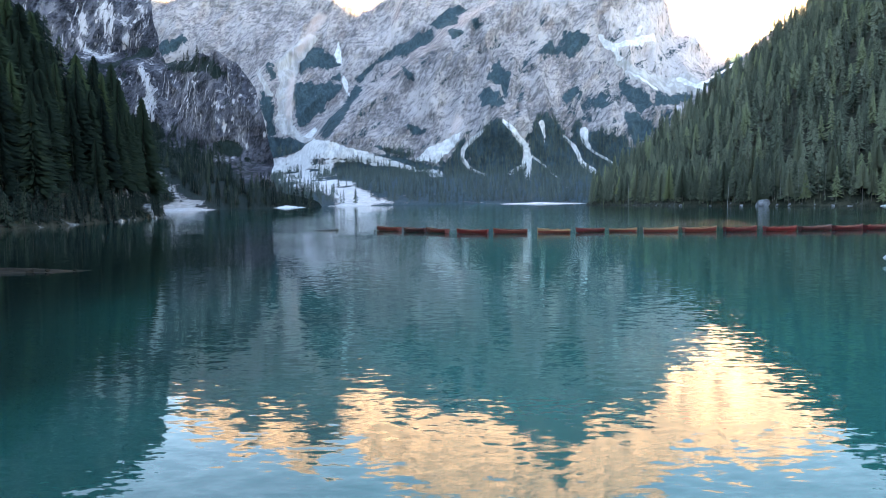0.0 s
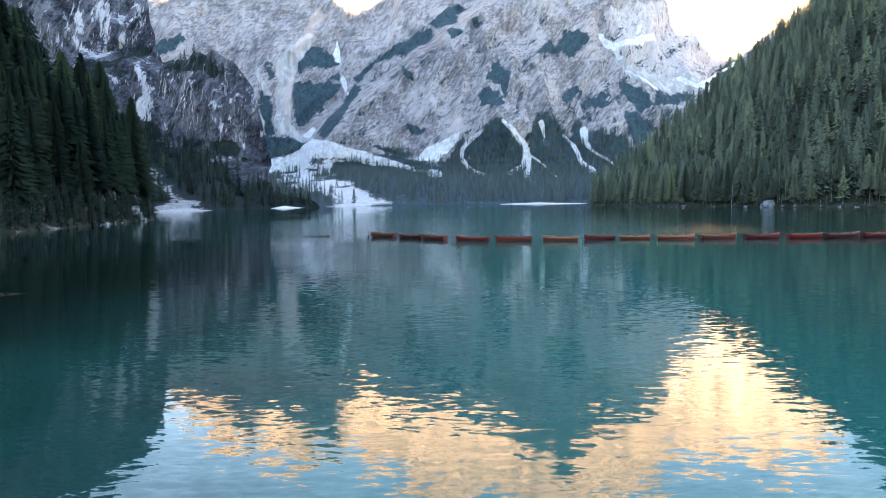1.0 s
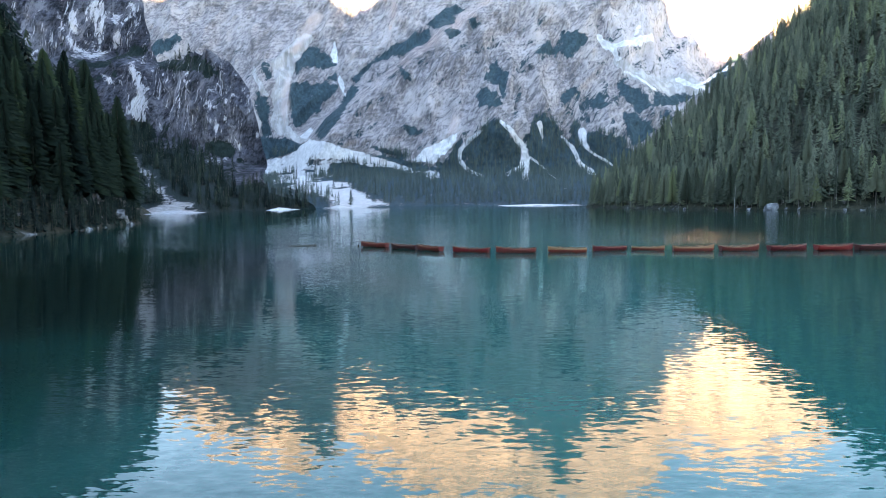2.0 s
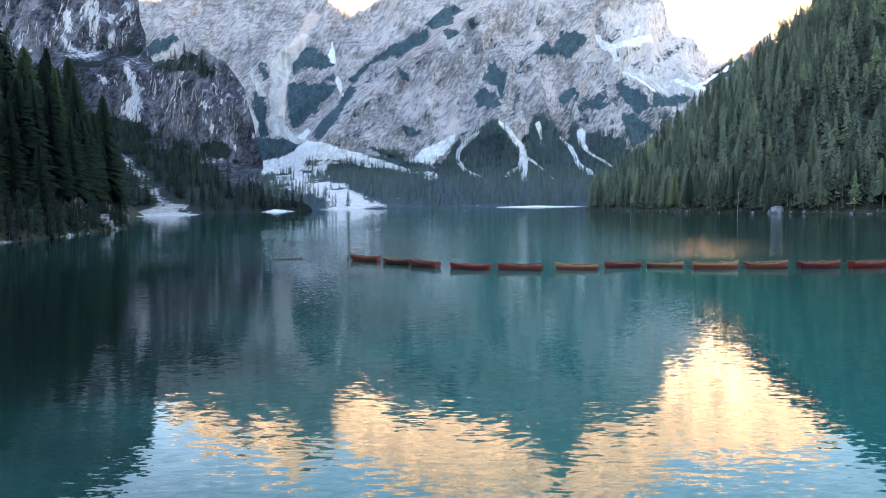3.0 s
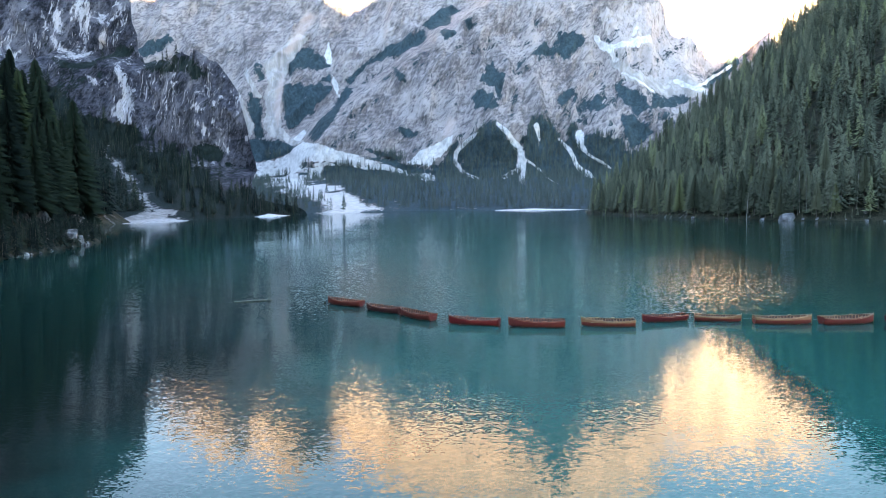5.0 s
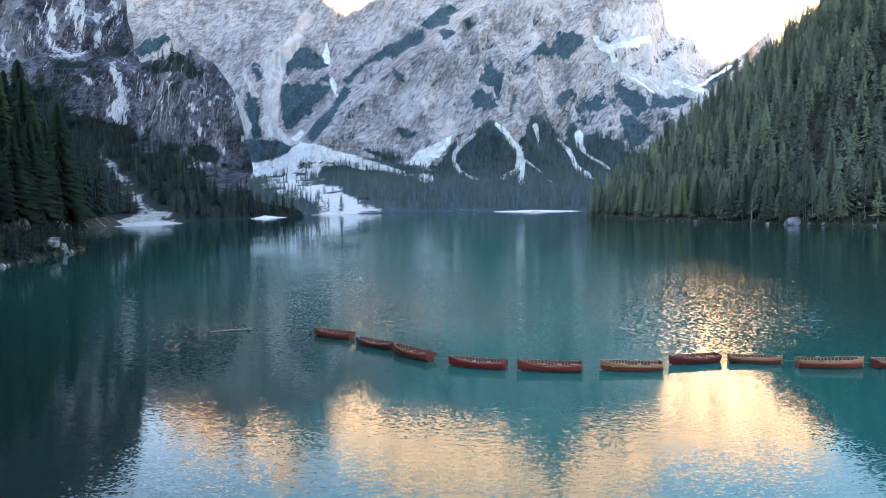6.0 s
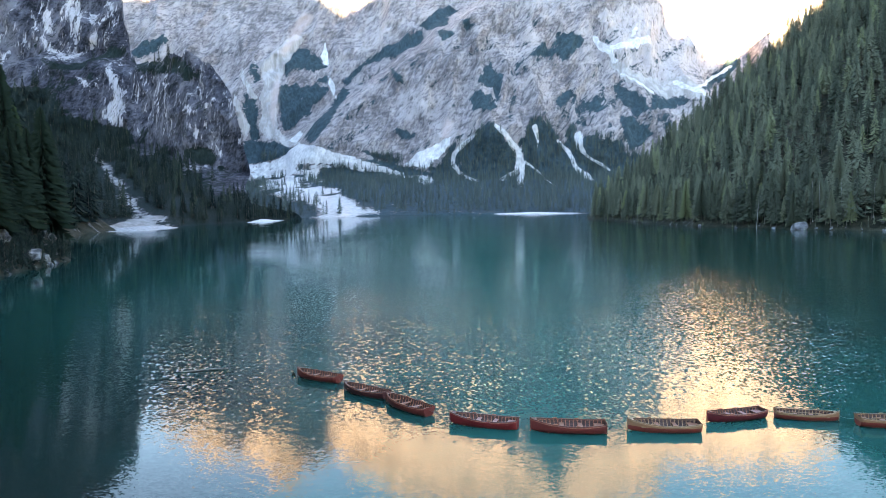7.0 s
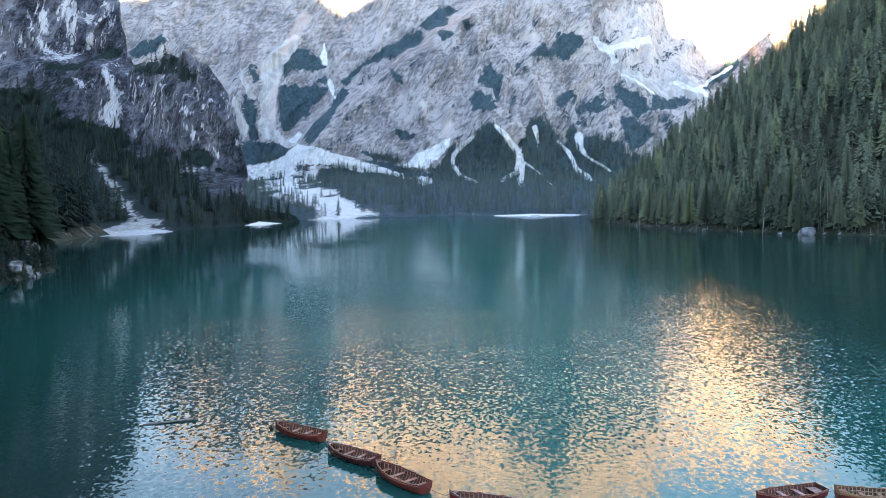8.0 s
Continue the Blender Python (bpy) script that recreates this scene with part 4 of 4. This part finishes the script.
def oar(m, material):
    bm = bmesh.new()
    block(bm, -1.2, 0.9, -0.022, 0.022, -0.022, 0.022)
    block(bm, 0.9, 1.55, -0.075, 0.075, -0.012, 0.012)
    ob = tagged(new("oar", mesh_of("oar", bm, material)), "varnished wooden oar lying across the boat's seats", "oar", "oars")
    ob.matrix_basis = m
    return ob


RED = painted("red_boat_paint", (0.155, 0.012, 0.011), (0.09, 0.008, 0.008), 0.02)
CRIMSON = painted("crimson_boat_paint", (0.095, 0.010, 0.011), (0.06, 0.007, 0.007), 0.02)
DARK = painted("maroon_boat_paint", (0.062, 0.013, 0.012), (0.060, 0.010, 0.010), 0.02)
BROWN = painted("red_brown_boat_paint", (0.13, 0.020, 0.014), (0.09, 0.011, 0.009), 0.06)
TAN = painted("tan_boat_varnish", (0.27, 0.115, 0.055), (0.18, 0.028, 0.019), 0.36)
RUST = painted("rust_boat_paint", (0.15, 0.023, 0.017), (0.10, 0.012, 0.010), 0.08)
WHITE_RAIL = timber("worn_white_rail", (0.08, 0.035, 0.028), (0.20, 0.12, 0.10))
BROWN_RAIL = timber("brown_rail", (0.08, 0.02, 0.012), (0.16, 0.05, 0.028))
TAN_RAIL = timber("tan_rail", (0.15, 0.075, 0.038), (0.25, 0.145, 0.078))
PINK_SEAT = timber("faded_pink_seat", (0.20, 0.075, 0.06), (0.34, 0.17, 0.14))
WOOD_SEAT = timber("orange_wood_seat", (0.15, 0.045, 0.025), (0.26, 0.10, 0.055))
INSIDE_RED = timber("red_brown_ribs", (0.20, 0.055, 0.03), (0.36, 0.125, 0.065))
INSIDE_WOOD = timber("varnished_ribs", (0.24, 0.11, 0.05), (0.36, 0.19, 0.10))
LINING = timber("dark_lining", (0.030, 0.011, 0.008), (0.075, 0.030, 0.020))

# ends of each boat on the water (bow first), then its paints
BOATS = [
    (((-12.35, 102.95), (-8.65, 100.8)), BROWN, BROWN_RAIL, WOOD_SEAT, INSIDE_RED, "red-brown wooden rowing boat at the end of the row"),
    (((-7.95, 98.78), (-4.6, 96.4)), DARK, WHITE_RAIL, WOOD_SEAT, INSIDE_RED, "dark maroon rowing boat with a worn white rail"),
    (((-4.55, 95.6), (-1.5, 92.5)), BROWN, BROWN_RAIL, WOOD_SEAT, INSIDE_RED, "orange-brown wooden rowing boat with open ribs"),
    (((-0.2, 91.2), (3.9, 89.95)), RED, WHITE_RAIL, PINK_SEAT, INSIDE_RED, "bright red rowing boat with faded pink seats"),
    (((4.6, 89.65), (9.05, 89.25)), RUST, BROWN_RAIL, WOOD_SEAT, INSIDE_RED, "rust-red wooden rowing boat with many ribs"),
    (((10.35, 89.6), (14.6, 89.4)), TAN, TAN_RAIL, WOOD_SEAT, INSIDE_WOOD, "tan varnished rowing boat with a red bottom"),
    (((15.6, 91.05), (19.5, 92.05)), CRIMSON, BROWN_RAIL, PINK_SEAT, INSIDE_RED, "dark crimson rowing boat with pale ribs"),
    (((23.7, 91.1), (20.15, 91.9)), TAN, TAN_RAIL, WOOD_SEAT, INSIDE_WOOD, "pale tan rowing boat with a red bow"),
    (((28.75, 89.9), (24.35, 90.3)), TAN, TAN_RAIL, WOOD_SEAT, INSIDE_WOOD, "tan wooden rowing boat with a red bottom"),
    (((33.8, 90.2), (29.4, 89.8)), RUST, TAN_RAIL, WOOD_SEAT, INSIDE_WOOD, "rust-red rowing boat with a tan rail"),
    (((39.0, 90.2), (34.6, 89.6)), CRIMSON, BROWN_RAIL, PINK_SEAT, INSIDE_RED, "dark red rowing boat with a brown rail"),
    (((44.3, 90.6), (39.9, 90.0)), RED, BROWN_RAIL, PINK_SEAT, INSIDE_RED, "red wooden rowing boat moored in the row"),
    (((49.0, 91.0), (44.6, 90.4)), DARK, WHITE_RAIL, PINK_SEAT, INSIDE_RED, "dark maroon rowing boat with a pale rail"),
    (((53.6, 92.0), (49.2, 91.0)), CRIMSON, BROWN_RAIL, PINK_SEAT, INSIDE_RED, "dark crimson rowing boat moored far along the row"),
    (((58.3, 93.5), (53.9, 92.2)), CRIMSON, BROWN_RAIL, PINK_SEAT, INSIDE_RED, "dark crimson rowing boat at the far end of the row"),
]
boat_poses = []
for (bow, stern), paint, rail, seat, inside, label in BOATS:
    (bx, by), (sx, sy) = bow, stern
    m = pose((bx + sx) / 2, (by + sy) / 2, 0.0, random.uniform(-1.5, 1.5), random.uniform(-0.6, 0.6), math.degrees(math.atan2(by - sy, bx - sx))) @ Matrix.Scale(math.hypot(bx - sx, by - sy) / LENGTH, 4)
    boat_poses.append(m)
    rowing_boat(m, paint, rail, seat, inside, label)
for i, y, turn in ((1, 0.35, 4), (3, 0.30, -5), (5, 0.38, 3), (7, -0.34, -3), (7, 0.40, 4), (8, 0.36, 2)):
    oar(boat_poses[i] @ pose(-0.1, y, 0.365, 0, 0, turn), TAN_RAIL)


def rope(a, b, sag, label):
    """A slack mooring line from a to b."""
    bm = bmesh.new()
    a, b, rings = Vector(a), Vector(b), []
    side = (b - a).cross(Vector((0, 0, 1))).normalized() * 0.012
    for i in range(11):
        t = i / 10
        p = a.lerp(b, t) - Vector((0, 0, sag * 4 * t * (1 - t)))
        rings.append([bm.verts.new(p + d) for d in (side, Vector((0, 0, 0.012)), -side, Vector((0, 0, -0.012)))])
    for r, s in zip(rings, rings[1:]):
        for j in range(4):
            bm.faces.new((r[j], r[(j + 1) % 4], s[(j + 1) % 4], s[j]))
    bm.faces.new(rings[0]), bm.faces.new(rings[-1])
    tagged(new("rope", mesh_of("rope", bm, WHITE_RAIL)), label, "rope", "mooring ropes")


for i in (1, 2, 3, 7, 8, 9, 11, 12, 13):
    e = boat_poses[i - 1] @ Vector((-2.2 if i < 8 else 2.2, 0, 0.45))
    f = boat_poses[i] @ Vector((2.2 if i < 7 else -2.2, 0, 0.5))
    rope(e, f, 0.12, "thin pale mooring rope slung between two boats")


# ---- stones, shallows, driftwood ----
def lump(name, place, size, seed, material, label, category, squash=0.75, detail=3, group=""):
    """A broken stone: a ball cut by planes and roughened."""
    rng = np.random.default_rng(seed)
    bm = bmesh.new()
    bmesh.ops.create_icosphere(bm, subdivisions=detail, radius=1.0)
    cuts = [(Vector(rng.normal(0, 1, 3)).normalized(), rng.uniform(0.42, 0.85)) for _ in range(14)]
    for v in bm.verts:
        for n, d in cuts:
            over = v.co.dot(n) - d
            if over > 0:
                v.co -= n * over
        v.co *= 1 + 0.10 * noise.noise(v.co * 2.3 + Vector((seed, 0, 0))) + 0.05 * noise.noise(v.co * 6)
    ob = tagged(new(name, mesh_of(name, bm, material)), label, category, group)
    ob.matrix_basis = pose(*place, 0, 0, rng.uniform(0, 360)) @ Matrix.Diagonal((size, size * 0.85, size * squash, 1))
    return ob


lump("boulder", (157.0, 362.0, 1.0), 4.2, 3, boulder_stone, "large pale boulder standing at the water's edge", "boulder", 0.85)
for i, (x, y, s) in enumerate(((163, 358, 1.6), (168, 354, 2.2), (176, 346, 1.3), (150, 371, 1.4), (141, 392, 1.0), (182, 341, 1.2), (133, 420, 1.2))):
    lump("rock", (x, y, 0.3), s, 20 + i, boulder_stone, "pale rock on the shore under the spruces", "rock", 0.7, 2, "rocks on the right shore")
for i in range(22):
    t = (i + random.random()) / 22
    y = 165 + 58 * t
    x = float(np.interp(y, (117, 182, 205, 223), (-80, -89, -94.5, -98))) - random.uniform(-0.5, 7)
    s = random.uniform(0.4, 1.3)
    lump("rock", (x, y, max(0.0, float(bank_left(np.array(x), np.array(y)))) + 0.1), s, 60 + i, outcrop_stone, "pale broken rock at the foot of the bank", "rock", 0.8, 2, "rocks on the left shore")

for i, (x, y, z, s) in enumerate(((-99.5, 193, 6.6, 2.8), (-95.5, 190, 4.0, 2.2), (-102.5, 192, 9.4, 2.2), (-98, 197, 7.8, 2.0), (-93, 199, 3.2, 2.2), (-106.5, 222.0, 10.2, 1.9), (-104.0, 220.0, 7.1, 2.4), (-103.3, 222.6, 5.7, 1.8), (-96.7, 209.1, 1.6, 1.9), (-97.7, 206.0, 3.5, 1.5), (-99.5, 217.9, 2.4, 1.2), (-97.4, 204.0, 2.6, 2.8), (-95.6, 200.5, 1.2, 2.0))):
    lump("outcrop", (x, y, z), s, 160 + i, outcrop_stone, "pale broken outcrop between the shrubs of the bank", "outcrop", 1.0, 3, "outcrops on the left bank")


def bar(name, cx, cy, length, width, height, turn, seed, material, label, category):
    """A low uneven bank of loose ground that rises out of the water."""
    U, V = np.meshgrid(np.linspace(-1, 1, 70), np.linspace(-1, 1, 24), indexing="ij")
    rim = 1 - np.hypot(U, V) - 0.25 * fbm(U * 4, V * 3, octaves=3, seed=seed)
    Z = np.clip(height * 1.6 * rim, -0.4, None) + 0.15 * height * fbm(U * 12, V * 6, octaves=3, seed=seed + 1) - 0.1
    c, s = math.cos(radians(turn)), math.sin(radians(turn))
    x, y = U * length / 2, V * width / 2
    return tagged(sheet(name, np.stack((cx + c * x - s * y, cy + s * x + c * y, Z), -1), material), label, category, kind="structure")


bar("gravel_beach", 100, 893, 130, 16, 1.3, -4, 1, gravel, "white gravel beach at the far end of the lake", "beach")
bar("gravel_beach_left", -189, 462, 36, 90, 1.3, 5, 2, shaded_gravel, "white scree fan running into the lake, gravel darkened for the bank's shade", "beach")
bar("gravel_beach_right", 209, 323, 40, 12, 1.6, -35, 3, gravel, "pale gravel beach below the forest", "beach")
bar("gravel_spit", -163, 626, 60, 26, 1.5, 78, 4, gravel, "pale gravel spit at the valley shore", "beach")
bar("mud_bank", -33, 43.5, 22, 3.2, 0.30, 0, 5, mud, "dark mud bank just above the water", "shallows")
for i, (x, y, s) in enumerate(((-29.0, 43.2, 0.34), (-27.2, 43.0, 0.40), (-26.4, 43.3, 0.25), (-24.6, 43.4, 0.2))):
    lump("stone", (x, y, 0.08), s, 120 + i, mud, "dark wet stone on the mud bank", "stone", 0.6, 2, "stones on the mud bank")
lump("pale_stone", (28.4, 44.6, 0.35), 0.8, 140, gravel, "rounded white stone standing out of the shallows", "stone", 0.9)


def driftwood(a, b, radius):
    bm = bmesh.new()
    a, b, rings = Vector(a), Vector(b), []
    along = (b - a).normalized()
    side = along.cross(Vector((0, 0, 1))).normalized()
    rise = side.cross(along)
    for i in range(13):
        t = i / 12
        p = a.lerp(b, t) + side * 0.06 * math.sin(5 * t) + Vector((0, 0, 0.05 * math.sin(3 * t)))
        r = radius * (0.55 + 0.45 * t)
        rings.append([bm.verts.new(p + (side * math.cos(k) + rise * math.sin(k)) * r) for k in np.arange(7) * 2 * math.pi / 7])
    for r, s in zip(rings, rings[1:]):
        for j in range(7):
            bm.faces.new((r[j], r[(j + 1) % 7], s[(j + 1) % 7], s[j]))
    bm.faces.new(rings[0]), bm.faces.new(rings[-1])
    block(bm, b.x - 0.35, b.x - 0.2, b.y - 0.1, b.y + 0.12, 0.0, 0.28)
    tagged(new("driftwood", mesh_of("driftwood", bm, grey_wood)), "thin grey tree trunk floating on the lake", "driftwood")


for i, (x, y, high) in enumerate(((163.0, 361.5, 21), (165.5, 360.0, 19), (172.0, 354.0, 20), (176.0, 352.0, 17), (118.0, 560.0, 16), (121.0, 500.0, 17), (128.0, 445.0, 18), (146.0, 380.0, 15), (181.0, 346.5, 18), (205.0, 322.0, 19))):
    w, u = stem(7, 0.011, 0.007)
    dead = tagged(new("dead_trunk", raw_mesh("dead_trunk", w, u, dead_wood)), "bare pale dead spruce trunk standing among green trees", "tree trunk", "dead trunks on the right shore")
    dead.matrix_basis = pose(x, y, max(0.1, float(bank_right(np.array(x), np.array(y)))), random.uniform(-3, 3), random.uniform(-3, 3)) @ Matrix.Scale(high, 4)


def float_ball(place, radius):
    bm = bmesh.new()
    bmesh.ops.create_uvsphere(bm, u_segments=12, v_segments=8, radius=radius)
    bmesh.ops.create_cone(bm, cap_ends=True, segments=8, radius1=radius * 0.25, radius2=radius * 0.2, depth=radius * 0.7, matrix=Matrix.Translation((0, 0, radius * 1.2)))
    ob = tagged(new("mooring_buoy", mesh_of("mooring_buoy", bm, mud)), "small dark mooring buoy floating beside the last boat", "buoy")
    ob.matrix_basis = Matrix.Translation(place)


float_ball((-12.75, 103.3, 0.03), 0.13)
driftwood((-22.3, 104.4, 0.02), (-18.7, 105.4, 0.04), 0.10)
